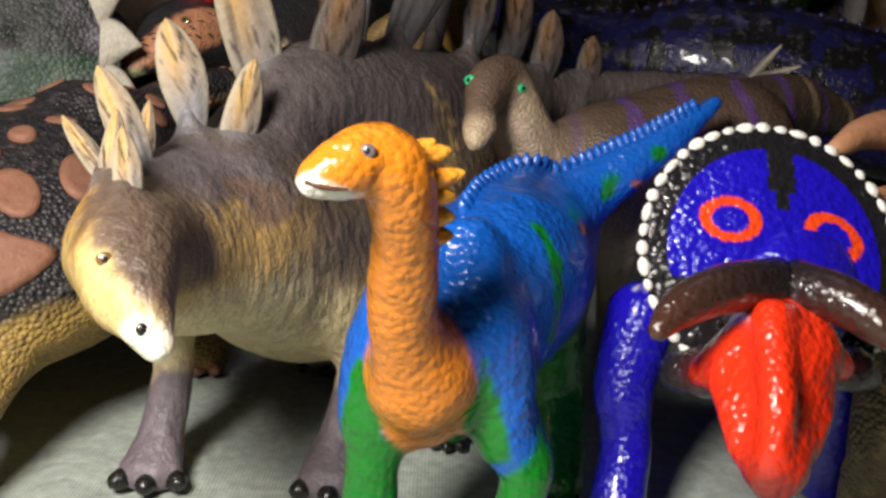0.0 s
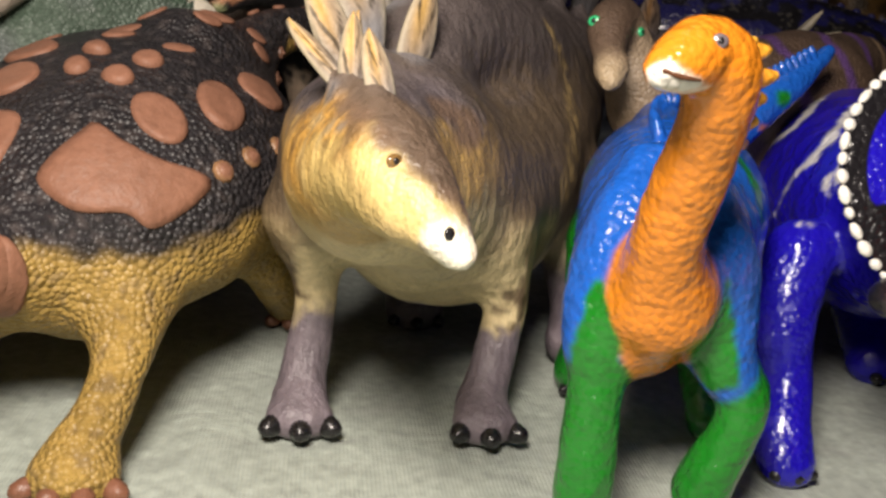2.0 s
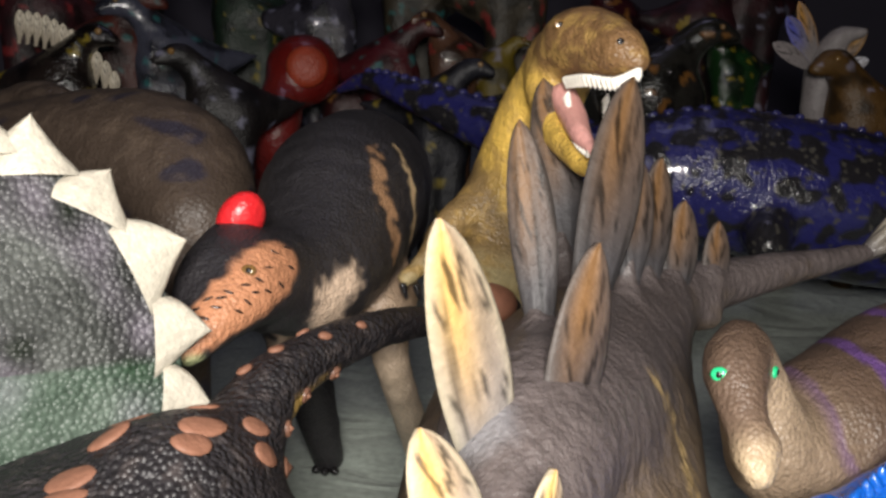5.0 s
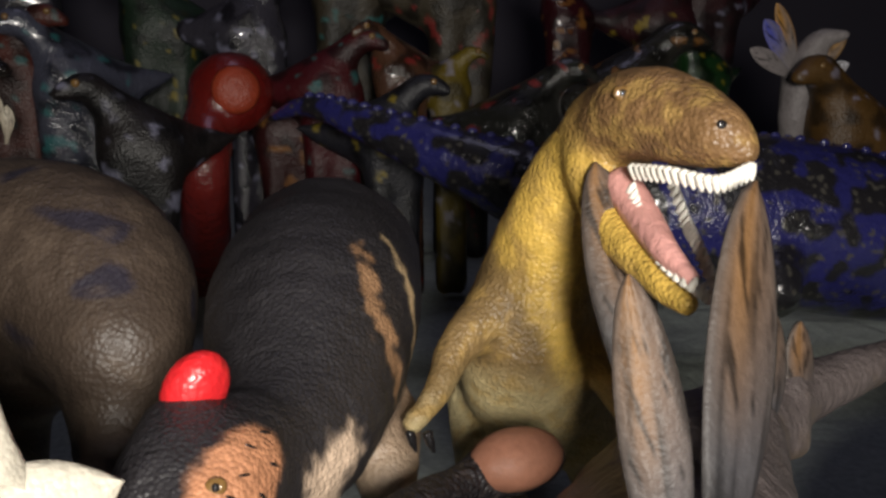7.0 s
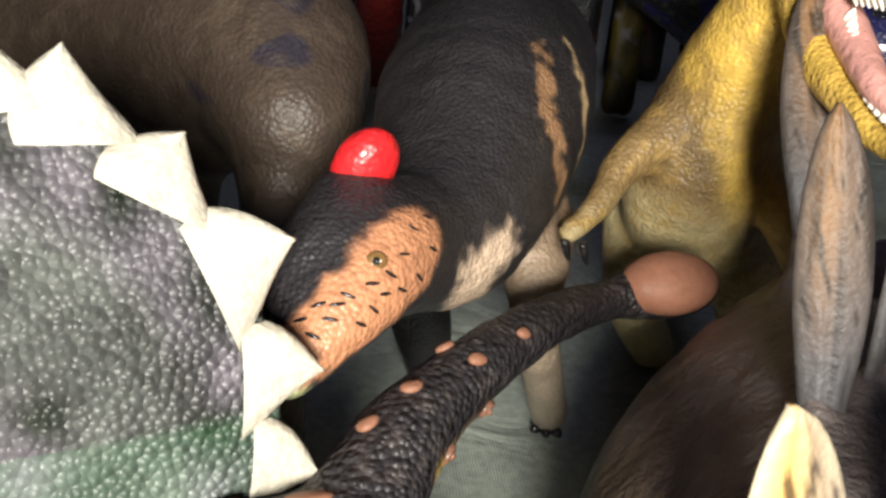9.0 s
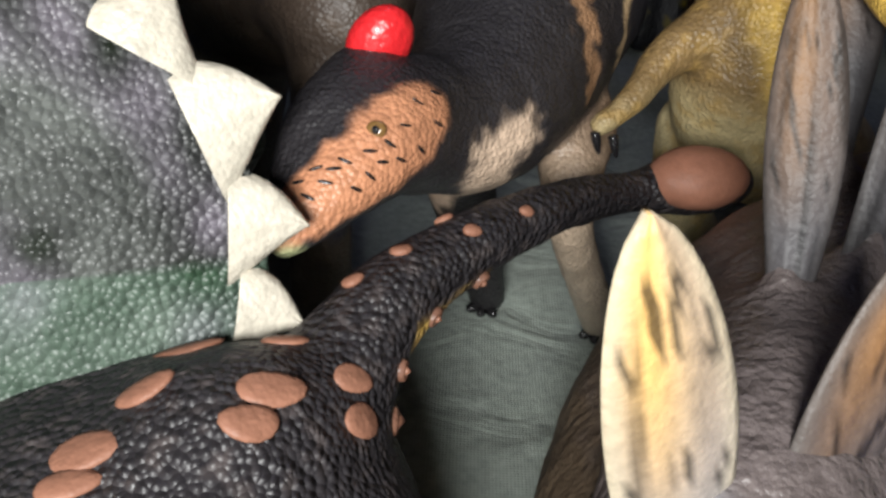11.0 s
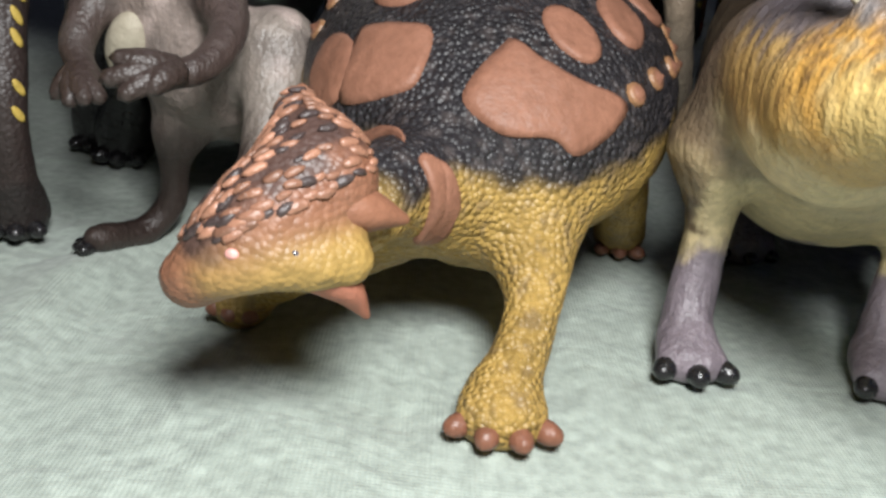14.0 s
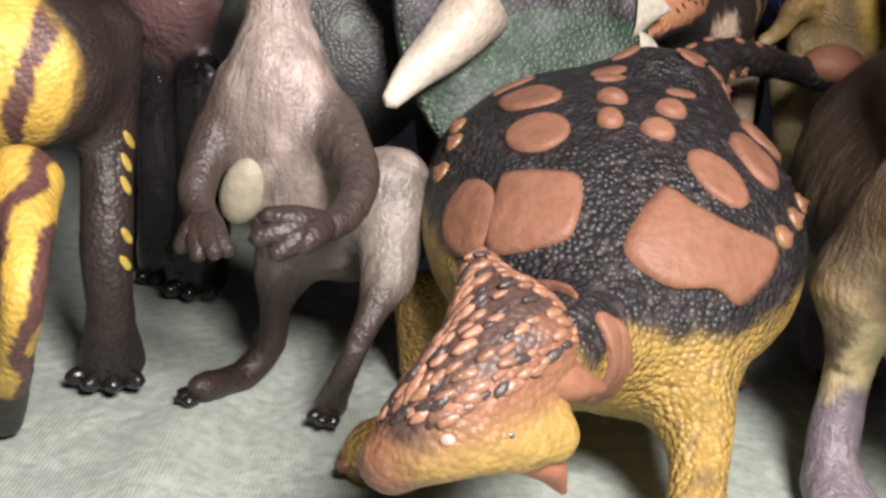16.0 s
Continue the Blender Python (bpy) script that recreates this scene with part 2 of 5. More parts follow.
def thing(name, base, label, category, group=""):
    ob = new(name)
    ob.empty_display_size = 0.01
    ob.location = (base[0] * 0.001, base[1] * 0.001, 0)
    bpy.context.view_layer.update()
    return tagged(ob, label, category, group)


def unit(v):
    v = np.array(v, float)[:3]
    return v / (np.linalg.norm(v) + 1e-9)


def horn(nodes, sides=12, paint=None, paint_end=None, flat=1.0):
    """A tapering tube with closed, rounded ends through (x, y, z, r)."""
    q = np.array(curve(nodes, 5))
    co, faces, cols = [], [], []
    t = np.gradient(q[:, :3], axis=0)
    up = np.array((0.13, 0.2, 1.0))
    for i, (p, d) in enumerate(zip(q, t)):
        d = unit(d)
        a = unit(np.cross(d, up))
        b = np.cross(d, a)
        for s in range(sides):
            w = 2 * math.pi * s / sides
            co.append(p[:3] + p[3] * (math.cos(w) * a + flat * math.sin(w) * b))
    n = len(q)
    for i in range(n - 1):
        for s in range(sides):
            s2 = (s + 1) % sides
            faces.append((i * sides + s, i * sides + s2, (i + 1) * sides + s2, (i + 1) * sides + s))
    co.append(q[0, :3] - unit(t[0]) * q[0, 3] * 0.5)
    co.append(q[-1, :3] + unit(t[-1]) * q[-1, 3] * 0.8)
    for s in range(sides):
        s2 = (s + 1) % sides
        faces.append((n * sides, s2, s))
        faces.append((n * sides + 1, (n - 1) * sides + s, (n - 1) * sides + s2))
    if paint is not None:
        c0, c1 = np.array(paint, float), np.array(paint_end if paint_end is not None else paint, float)
        f = np.r_[np.repeat(np.linspace(0, 1, n), sides), 0, 1][:, None]
        cols = c0 + (c1 - c0) * f
    return np.array(co), faces, cols if paint is not None else None


def ball(centre, axes, normal=(0, 0, 1), along=(1, 0.1, 0), paint=None, rings=8, sides=14, power=1.0, skew=0.0):
    """An oval cushion: half-axes along, across and out along the normal. power below 1 makes it flatter on top."""
    nrm = unit(normal)
    a = unit(np.array(along, float) - nrm * (np.array(along, float) @ nrm))
    b = np.cross(nrm, a)
    co, faces = [], []
    for i in range(rings + 1):
        th = math.pi * i / rings
        for s in range(sides):
            w = 2 * math.pi * s / sides
            r = math.sin(th) ** power
            wob = 1 + skew * math.sin(3 * w + centre[0])
            co.append(np.array(centre[:3]) + a * axes[0] * r * math.cos(w) * wob + b * axes[1] * r * math.sin(w) * wob + nrm * axes[2] * math.cos(th))
    for i in range(rings):
        for s in range(sides):
            s2 = (s + 1) % sides
            faces.append((i * sides + s, (i + 1) * sides + s, (i + 1) * sides + s2, i * sides + s2))
    return np.array(co), faces, paint


def leaf(base, tip, width, side, thick=1.6, root=(0.1, 0.1, 0.1), middle=(0.45, 0.25, 0.06), rim=(0.3, 0.27, 0.2), bend=0.0, tooth=False):
    """A bony back plate: a rounded leaf on a narrow stem (or a pointed tooth) with a lens-shaped section, paint from a dark root to an ochre middle with dark streaks."""
    base, tip = np.array(base[:3], float), np.array(tip[:3], float)
    d = unit(tip - base)
    s = unit(np.array(side, float) - d * (np.array(side, float) @ d))
    nrm = np.cross(d, s)
    length = np.linalg.norm(tip - base)
    n, m = 30, 16
    co, cols = [], []
    for i in range(n + 1):
        v = i / n
        if tooth:
            w = width * 0.5 * (1 - v ** 1.35) ** 0.9
        elif v < 0.62:
            w = width * 0.5 * (0.34 + 0.66 * step(v, 0.05, 0.62))
        else:
            w = width * 0.5 * (1 - ((v - 0.62) / 0.38) ** 2) ** 0.62
        w = max(w, 0.25)
        for face in (1, -1):
            for j in range(m + 1):
                u = 2 * j / m - 1
                th = thick * 0.5 * (1 - u * u) ** 0.6 * (1.15 - 0.75 * v) + 0.12
                rib = 0.12 * math.sin(9 * u + 3 * v) * (1 - abs(u))
                co.append(base + d * length * v + s * (u * w + bend * width * math.sin(v * math.pi) + 0.12 * width * math.sin(v * 2.6)) + nrm * face * (th + rib * face) + nrm * bend * width * 0.5 * v * v)
                g = max(0.0, min(1.0, (v - 0.42) / 0.36)) * (0.35 + 0.65 * math.exp(-((u - 0.3 * face) / 0.45) ** 2))
                c = np.array(root) * (1 - g) + np.array(middle) * g
                edge = max(0.0, (abs(u) - 0.6) / 0.4) * min(1, v * 2)
                c = c * (1 - 0.7 * edge) + np.array(rim) * 0.7 * edge
                streak = noise.noise(Vector((u * 3.6 + base[0], v * 2.2 + base[1] * 0.3, face * 2.0)))
                stroke = math.sin((v - 0.35 * abs(u)) * 26 + base[0]) + 0.8 * noise.noise(Vector((u * 2 + base[1], v * 4, face)))
                if 0.5 < v < 0.93 and 0.12 < abs(u) < 0.86 and stroke > 0.72 and not tooth:
                    c = c * (1 - 0.8 * min(1, (stroke - 0.72) * 5))
                elif 0.3 < v < 0.95 and streak > 0.25 and not tooth:
                    c = c * (1 - 0.6 * min(1, (streak - 0.25) * 4))
                cols.append(c)
    k = m + 1
    faces = []
    for i in range(n):
        for f in (0, 1):
            o, o2 = (2 * i + f) * k, (2 * i + 2 + f) * k
            for j in range(m):
                q = (o + j, o + j + 1, o2 + j + 1, o2 + j)
                faces.append(q if f == 0 else q[::-1])
        for j in (0, m):
            q = (2 * i * k + j, (2 * i + 1) * k + j, (2 * i + 3) * k + j, (2 * i + 2) * k + j)
            faces.append(q[::-1] if j == 0 else q)
    o = 2 * n * k
    for j in range(m):
        faces.append((o + j, o + j + 1, o + k + j + 1, o + k + j))
    return np.array(co), faces, np.array(cols)


def mixed(col, other, f):
    return col * (1 - f[:, None]) + np.array(other) * f[:, None]


def step(x, a, b):
    t = np.clip((x - a) / (b - a), 0, 1)
    return t * t * (3 - 2 * t)


def grain(co, scale, seed=0.0):
    return np.array([noise.noise(Vector((p[0] / scale + seed, p[1] / scale, p[2] / scale))) for p in co])


def lobes(f, foot, way, count, size, paint, spread=1.0):
    """Rounded toes that swell out of a foot, one behind each claw."""
    way = unit((way[0], way[1], 0))
    side = np.array((way[1], -way[0], 0))
    for i in range(count):
        a = (i - (count - 1) / 2) * 0.62 * spread
        d = way * math.cos(a) + side * math.sin(a)
        c = np.array((foot[0], foot[1], size * 0.8)) + d * foot[3] * 0.8
        f.limb([(foot[0], foot[1], foot[2] * 0.7, foot[3] * 0.35), (*c, size * 0.85)], paint)


def toes(parent, foot, way, count, size, material=BLACK, spread=1.0, reach=1.0, label="black painted claw"):
    """Short blunt claws in a fan at the front of a foot (x, y, z, r)."""
    way = unit((way[0], way[1], 0))
    side = np.array((way[1], -way[0], 0))
    for i in range(count):
        a = (i - (count - 1) / 2) * 0.62 * spread
        d = way * math.cos(a) + side * math.sin(a)
        c = np.array((foot[0], foot[1], size * 0.75)) + d * foot[3] * reach * 1.16
        part("claw", ball(c, (size * 1.2, size * 0.75, size * 0.7), (0, 0, 1), d, paint=None, rings=6, sides=10), material, parent, label)


def eye(parent, centre, r, out, material):
    ob = part("eye", ball(centre, (r, r * 0.85, r * 0.4), out), material, parent, "small glossy painted eye")
    n = unit(out)
    part("pupil", ball(np.array(centre[:3]) + n * r * 0.3, (r * 0.42, r * 0.42, r * 0.18), n, rings=5, sides=8), BLACK, ob)
    return ob


# ---- the bed sheet and the dark room ----
def build_setting():
    m, n, l, b = nodes_of("pale_green_cotton")
    tc = n.new("ShaderNodeTexCoord")
    big = n.new("ShaderNodeTexNoise")
    big.inputs["Scale"].default_value, big.inputs["Detail"].default_value = 9, 5
    l.new(tc.outputs["Object"], big.inputs["Vector"])
    mix = n.new("ShaderNodeMix")
    mix.data_type = "RGBA"
    mix.inputs["A"].default_value, mix.inputs["B"].default_value = (0.33, 0.38, 0.335, 1), (0.43, 0.47, 0.42, 1)
    l.new(big.outputs["Fac"], mix.inputs["Factor"])
    lint = n.new("ShaderNodeTexNoise")
    lint.inputs["Scale"].default_value, lint.inputs["Detail"].default_value = 420, 8
    l.new(tc.outputs["Object"], lint.inputs["Vector"])
    fade = n.new("ShaderNodeMapRange")
    fade.inputs["From Min"].default_value, fade.inputs["From Max"].default_value = 0.3, 0.7
    fade.inputs["To Min"].default_value, fade.inputs["To Max"].default_value = 0.78, 1.16
    l.new(lint.outputs["Fac"], fade.inputs["Value"])
    tint = n.new("ShaderNodeVectorMath")
    tint.operation = "SCALE"
    l.new(mix.outputs["Result"], tint.inputs[0])
    l.new(fade.outputs[0], tint.inputs["Scale"])
    l.new(tint.outputs[0], b.inputs["Base Color"])
    b.inputs["Roughness"].default_value = 0.95
    b.inputs["Specular IOR Level"].default_value = 0.1
    b.inputs["Sheen Weight"].default_value = 0.15
    weave = None
    for axis in ("X", "Y"):
        wv = n.new("ShaderNodeTexWave")
        wv.bands_direction = axis
        wv.inputs["Scale"].default_value, wv.inputs["Distortion"].default_value, wv.inputs["Detail"].default_value = 420, 1.2, 2
        l.new(tc.outputs["Object"], wv.inputs["Vector"])
        if weave is None:
            weave = wv
        else:
            ad = n.new("ShaderNodeMath")
            l.new(weave.outputs["Fac"], ad.inputs[0])
            l.new(wv.outputs["Fac"], ad.inputs[1])
            fz = n.new("ShaderNodeTexNoise")
            fz.inputs["Scale"].default_value, fz.inputs["Detail"].default_value = 1600, 3
            l.new(tc.outputs["Object"], fz.inputs["Vector"])
            ad2 = n.new("ShaderNodeMath")
            l.new(ad.outputs[0], ad2.inputs[0])
            l.new(fz.outputs["Fac"], ad2.inputs[1])
            fold = n.new("ShaderNodeTexNoise")
            fold.inputs["Scale"].default_value, fold.inputs["Detail"].default_value, fold.inputs["Distortion"].default_value = 34, 4, 0.8
            l.new(tc.outputs["Object"], fold.inputs["Vector"])
            soft = n.new("ShaderNodeBump")
            soft.inputs["Strength"].default_value, soft.inputs["Distance"].default_value = 0.8, 0.006
            l.new(fold.outputs["Fac"], soft.inputs["Height"])
            bump = n.new("ShaderNodeBump")
            l.new(soft.outputs[0], bump.inputs["Normal"])
            bump.inputs["Strength"].default_value, bump.inputs["Distance"].default_value = 0.3, 0.0004
            l.new(ad2.outputs[0], bump.inputs["Height"])
            l.new(bump.outputs[0], b.inputs["Normal"])
    # rumpled sheet: low folds, flat enough for the toys to stand on
    xs = np.r_[-1.2, -0.9, -0.6, np.linspace(-0.45, 0.3, 190), 0.5, 0.8, 1.1]
    ys = np.r_[-0.6, -0.35, np.linspace(-0.2, 0.62, 200), 0.8, 1.1]
    co = []
    for x in xs:
        for y in ys:
            z = 0.0022 * noise.noise(Vector((x * 14, y * 14, 0))) + 0.0007 * noise.noise(Vector((x * 40, y * 40, 3)))
            crease = -0.163 + 0.11 * (y - 0.147) + 0.003 * math.sin(y * 60)
            ridge = 0.0026 * math.exp(-((x - crease + 0.006) / 0.006) ** 2) - 0.0012 * math.exp(-((x - crease - 0.006) / 0.006) ** 2)
            co.append((x, y, z - 0.0012 + (ridge if y < 0.235 else 0)))
    k = len(ys)
    faces = [(i * k + j, (i + 1) * k + j, (i + 1) * k + j + 1, i * k + j + 1) for i in range(len(xs) - 1) for j in range(k - 1)]
    me = bpy.data.meshes.new("bed_sheet")
    me.from_pydata(co, [], faces)
    me.polygons.foreach_set("use_smooth", [True] * len(faces))
    me.materials.append(m)
    tagged(new("ground", me), "pale grey-green cotton bed sheet with soft folds", "bed sheet", kind="structure")
    # room walls and ceiling, plain; the unlit dark is put into their colour
    w, n, l, b = nodes_of("wall_shadow_tone")
    tex = n.new("ShaderNodeTexNoise")
    tex.inputs["Scale"].default_value = 6
    rp = n.new("ShaderNodeValToRGB")
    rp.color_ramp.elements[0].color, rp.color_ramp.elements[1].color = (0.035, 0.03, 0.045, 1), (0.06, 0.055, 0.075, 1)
    l.new(tex.outputs["Fac"], rp.inputs["Fac"])
    l.new(rp.outputs[0], b.inputs["Base Color"])
    b.inputs["Roughness"].default_value = 0.9

    def slab(name, lo, hi, label, category):
        bm = bmesh.new()
        bmesh.ops.create_cube(bm, size=1)
        for v in bm.verts:
            for a in range(3):
                v.co[a] = lo[a] if v.co[a] < 0 else hi[a]
        me = bpy.data.meshes.new(name)
        bm.to_mesh(me)
        bm.free()
        me.materials.append(w)
        tagged(new(name, me), label, category, kind="structure")
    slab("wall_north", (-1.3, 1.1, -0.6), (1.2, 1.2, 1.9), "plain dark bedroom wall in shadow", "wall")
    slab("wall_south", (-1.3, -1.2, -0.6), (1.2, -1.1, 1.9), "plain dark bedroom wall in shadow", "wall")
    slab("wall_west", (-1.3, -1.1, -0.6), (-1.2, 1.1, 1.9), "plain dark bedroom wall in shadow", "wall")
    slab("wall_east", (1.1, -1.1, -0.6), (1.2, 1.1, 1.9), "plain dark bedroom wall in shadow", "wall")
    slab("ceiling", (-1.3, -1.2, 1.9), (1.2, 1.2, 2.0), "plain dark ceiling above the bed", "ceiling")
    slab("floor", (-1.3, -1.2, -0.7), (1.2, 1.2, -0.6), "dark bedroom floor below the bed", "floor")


build_setting()

GREY, OCHRE, CREAM, UMBER, DARK = (0.17, 0.14, 0.16), (0.42, 0.25, 0.06), (0.62, 0.52, 0.33), (0.07, 0.05, 0.035), (0.035, 0.032, 0.035)


# ---- stegosaur ----
def build_stegosaur():
    root = thing("toy_stegosaur", (-24, 203, 42), "grey-brown vinyl toy stegosaur with cream belly and ochre back plates", "toy dinosaur")
    f = Flesh(4.5)
    back, belly = (0.085, 0.07, 0.07), CREAM
    chest, mid, hip = (-37, 172, 52, 16.7), (-24, 202, 40, 23.9), (-9, 246, 48, 27.9)
    f.limb([chest, mid, hip, (17, 281, 63, 15.3), (39, 295, 68, 7.8), (66, 303, 71, 5), (104, 313, 74, 2.3)], back)
    f.limb([(-38, 176, 55, 12), (-34, 191, 66, 10.8), (-27, 208, 71, 13.9), (-14, 230, 66, 17.6), (-1, 255, 64, 17.2), (18, 281, 64, 12.6)], back)
    f.limb([(-43, 159, 52, 13.6), (-45, 145, 55, 11.5), (-43, 132, 58, 8.3), (-40, 124, 56, 6.4), (-37, 119, 54, 4.3), (-34, 115, 51, 2.4)], (0.36, 0.22, 0.07), (0.6, 0.46, 0.22))
    f.limb([(-50, 178, 42, 9), (-47, 171, 54, 11), (-45, 160, 57, 11)], back)
    f.limb([(-26, 178, 40, 10), (-34, 166, 46, 11), (-42, 156, 50, 12)], (0.5, 0.4, 0.22))
    f.limb([(-53, 178, 39, 7.6), (-50, 181, 25, 4.3), (-51, 180, 14, 4.4), (-52, 176, 5, 4.6)], (0.3, 0.2, 0.09), GREY)
    f.limb([(-18, 180, 39, 8), (-13, 182, 25, 4.4), (-14, 181, 14, 4.4), (-17, 176, 5, 4.6)], (0.3, 0.2, 0.09), GREY)
    f.limb([(-29, 237, 33, 12.4), (-25, 244, 15, 7.0), (-25, 237, 5, 7.4)], back, GREY)
    f.limb([(10, 232, 37, 11.2), (12, 223, 13, 5.5), (9, 210, 5, 5.5)], back, GREY)
    plates = [
        ((-34, 199, 64), (-45, 196, 108), 14, 0.35), ((-20, 229, 80), (-23, 239, 116), 9, -0.3), ((-2, 271, 83), (-4, 289, 120), 12, -0.2),
        ((-27, 200, 69), (-19, 209, 102), 12, 0.4), ((-13, 231, 79), (3, 255, 123), 14, 0.35), ((8, 260, 83), (11, 267, 106), 10, 0.3),
        ((-45, 173, 73), (-50, 177, 89), 10.5, 0.3), ((-38, 173, 64), (-34, 178, 83), 8.5, 0.45),
        ((-48, 153, 67), (-55, 156, 82), 7.5, 0.3), ((-48, 153, 64), (-47, 157, 77), 4.5, 0.4),
        ((-49, 141, 67), (-57, 146, 75), 4.4, 0.4), ((-48, 139, 67), (-48, 144, 77), 4.8, 0.2), ((-44, 135, 67), (-46, 140, 75), 5.2, 0.3),
        ((18, 274, 76), (22, 281, 104), 12, 0.4), ((29, 283, 73), (32, 288, 93), 11, 0.2), ((44, 293, 72), (46, 297, 86), 9, 0.2)]
    for base, tip, w, turn in plates:
        d = unit(np.array(tip, float) - np.array(base, float))
        foot, top = np.array(base) - 9 * d, np.array(base) + 0.22 * (np.array(tip, float) - np.array(base, float))
        f.limb([(*foot, w * 0.36), (*top, w * 0.1)], (0.17, 0.165, 0.175))
    for foot in ((-52, 174, 5, 7.6), (-17, 174, 5, 7.6), (-25, 236, 5, 7.8)):
        lobes(f, foot, (0.05, -1), 3, 3.2, GREY, 1.1)
    co, faces, col = f.skin(0.9)
    # cream belly, dark back, ochre streaks on the neck, grey feet
    g = grain(co, 9) + 0.6 * grain(co, 2.2, 5)
    streak = grain(co * np.array((1.0, 1.0, 0.22)), 1.6, 2)
    front = 1 - step(co[:, 1], 150, 172)
    low = 1 - step(co[:, 2] + 5 * g, 28, 38)
    body = step(co[:, 2], 16, 26)
    col = mixed(col, belly, 0.9 * low * body)
    col = mixed(col, (0.12, 0.085, 0.05), 0.85 * step(co[:, 1] + 6 * g, 152, 170) * step(co[:, 2] + 5 * g + 5 * streak, 32, 44))
    col = mixed(col, (0.09, 0.075, 0.075), 0.9 * step(co[:, 2] + 8 * g, 58, 72))
    ahead = (1 - step(co[:, 1] + 3 * g, 160, 172)) * step(co[:, 1], 138, 144)
    col = mixed(col, (0.58, 0.47, 0.27), 0.85 * ahead * (1 - step(co[:, 2] + 4 * g, 46, 52)) * step(co[:, 2], 24, 30))
    col = mixed(col, (0.4, 0.25, 0.075), 0.8 * ahead * step(co[:, 2] + 4 * streak, 46, 52) * (1 - step(co[:, 2] + 5 * streak, 56, 63)))
    col = mixed(col, (0.1, 0.085, 0.095), 0.9 * ahead * step(co[:, 2] + 5 * streak, 57, 64))
    leg = step(co[:, 1], 168, 173) * (1 - step(co[:, 1], 190, 196)) * step(co[:, 2], 14, 18) * (1 - step(co[:, 2] + 3 * g, 36, 42))
    col = mixed(col, (0.56, 0.45, 0.25), 0.85 * leg)
    outer = np.maximum(step(-co[:, 0] + 2 * g, 52.5, 55), step(co[:, 0] + 2 * g, -13, -11))
    col = mixed(col, (0.1, 0.065, 0.035), 0.85 * leg * outer * step(co[:, 2] + 6 * streak, 20, 24))
    neck = near(co, [((-53.5, 136.7, 59.8), 9), ((-49.1, 129.4, 62.8), 7)], 4, 3)
    col = mixed(col, (0.42, 0.22, 0.04), 0.85 * neck * step(streak, -0.4, 0.05))
    col = mixed(col, (0.1, 0.06, 0.03), 0.7 * neck * step(streak, 0.12, 0.3))
    col = mixed(col, (0.52, 0.38, 0.14), 0.8 * near(co, [((-51.1, 130.4, 55.9), 5), ((-47.8, 124.5, 55.2), 5), ((-44.3, 119.7, 58), 4)], 3, 3))
    col = mixed(col, (0.58, 0.44, 0.18), 0.9 * near(co, [((-43.3, 126.9, 65.1), 2.2), ((-42.5, 118.7, 58.3), 3.4), ((-39.4, 116, 55.7), 3.2)], 1.5, 1))
    col = mixed(col, (0.13, 0.085, 0.06), 0.9 * near(co, [((-33.2, 158.3, 63), 2.4), ((-26.6, 161, 59), 2.8), ((-36.4, 121.1, 60.6), 2.0), ((-35.4, 117.3, 57.7), 0.8)], 1.2, 1))
    col = mixed(col, (0.13, 0.09, 0.06), 0.85 * near(co, [((-46.8, 133.4, 65.9), 3), ((-39.2, 124, 63), 4), ((-35.7, 118.4, 58.6), 2)], 1.5, 1))
    col = mixed(col, (0.78, 0.73, 0.6), near(co, [((-35.8, 113.7, 52), 3.2), ((-33.3, 113.3, 50.6), 3.5)], 1.5, 1))
    for q, r in (((-57.4, 177.7, 26.5), 4), ((-56.1, 176.7, 21.5), 3.5), ((-10.5, 176.4, 24.3), 3), ((-11.3, 175.5, 20), 2.5)):
        col = mixed(col, (0.09, 0.06, 0.035), 0.9 * near(co, [(q, r)], 1.5, 5))
    col = mixed(col, (0.4, 0.28, 0.12), 0.8 * near(co, [((-1.3, 222.4, 75.6), 1.2), ((4.7, 222.4, 62.5), 1.8), ((3.9, 208.8, 50.5), 3), ((0.4, 198.2, 44.2), 4)], 1.5, 3) * step(streak, -0.3, 0.1))
    col = mixed(col, GREY, 1 - step(co[:, 2] + 4 * g, 17, 20))
    col = mixed(col, (0.12, 0.075, 0.05), 0.9 * near(co, [((-43, 133, 67), 6.5), ((-40, 126, 65), 6), ((-36, 121, 61), 5), ((-34, 118, 57), 2.5)], 2, 2))
    for base, tip, w, turn in plates:
        if tip[1] < 205:
            col = mixed(col, (0.19, 0.185, 0.195), 0.85 * near(co, [(base, w * 0.42), (tip, w * 0.3)], 1.8, 1))
    col = mixed(col, (0.16, 0.1, 0.05), 0.75 * near(co, [((-47, 128, 66), 0.5), ((-48, 126, 61), 0.6), ((-45.5, 121.5, 56), 0.5), ((-38, 117, 52.5), 0.3)], 0.7, 0.5))
    t = np.clip((135 - co[:, 1]) / 20, 0, 1)
    crown = (co[:, 0] + 43 - 9 * t) * 0.9 + (co[:, 2] - 58 + 7 * t) * 0.45 + (co[:, 1] - 135 + 20 * t) * 0.4
    col = mixed(col, (0.1, 0.07, 0.05), 0.9 * step(crown + 1.2 * g, -1.2, 0.8) * step(co[:, 1], 116, 119) * (1 - step(co[:, 1], 142, 150)) * step(co[:, 2], 49, 53))
    mouth = near(co, [((-38.5, 115.9, 51.3), 0.5), ((-11.5, 175.8, 30.1), 0.5)], 0.5)
    col = mixed(col, (0.2, 0.13, 0.08), 0.7 * mouth)
    part("body", (co, faces, col), WRINKLY, root)
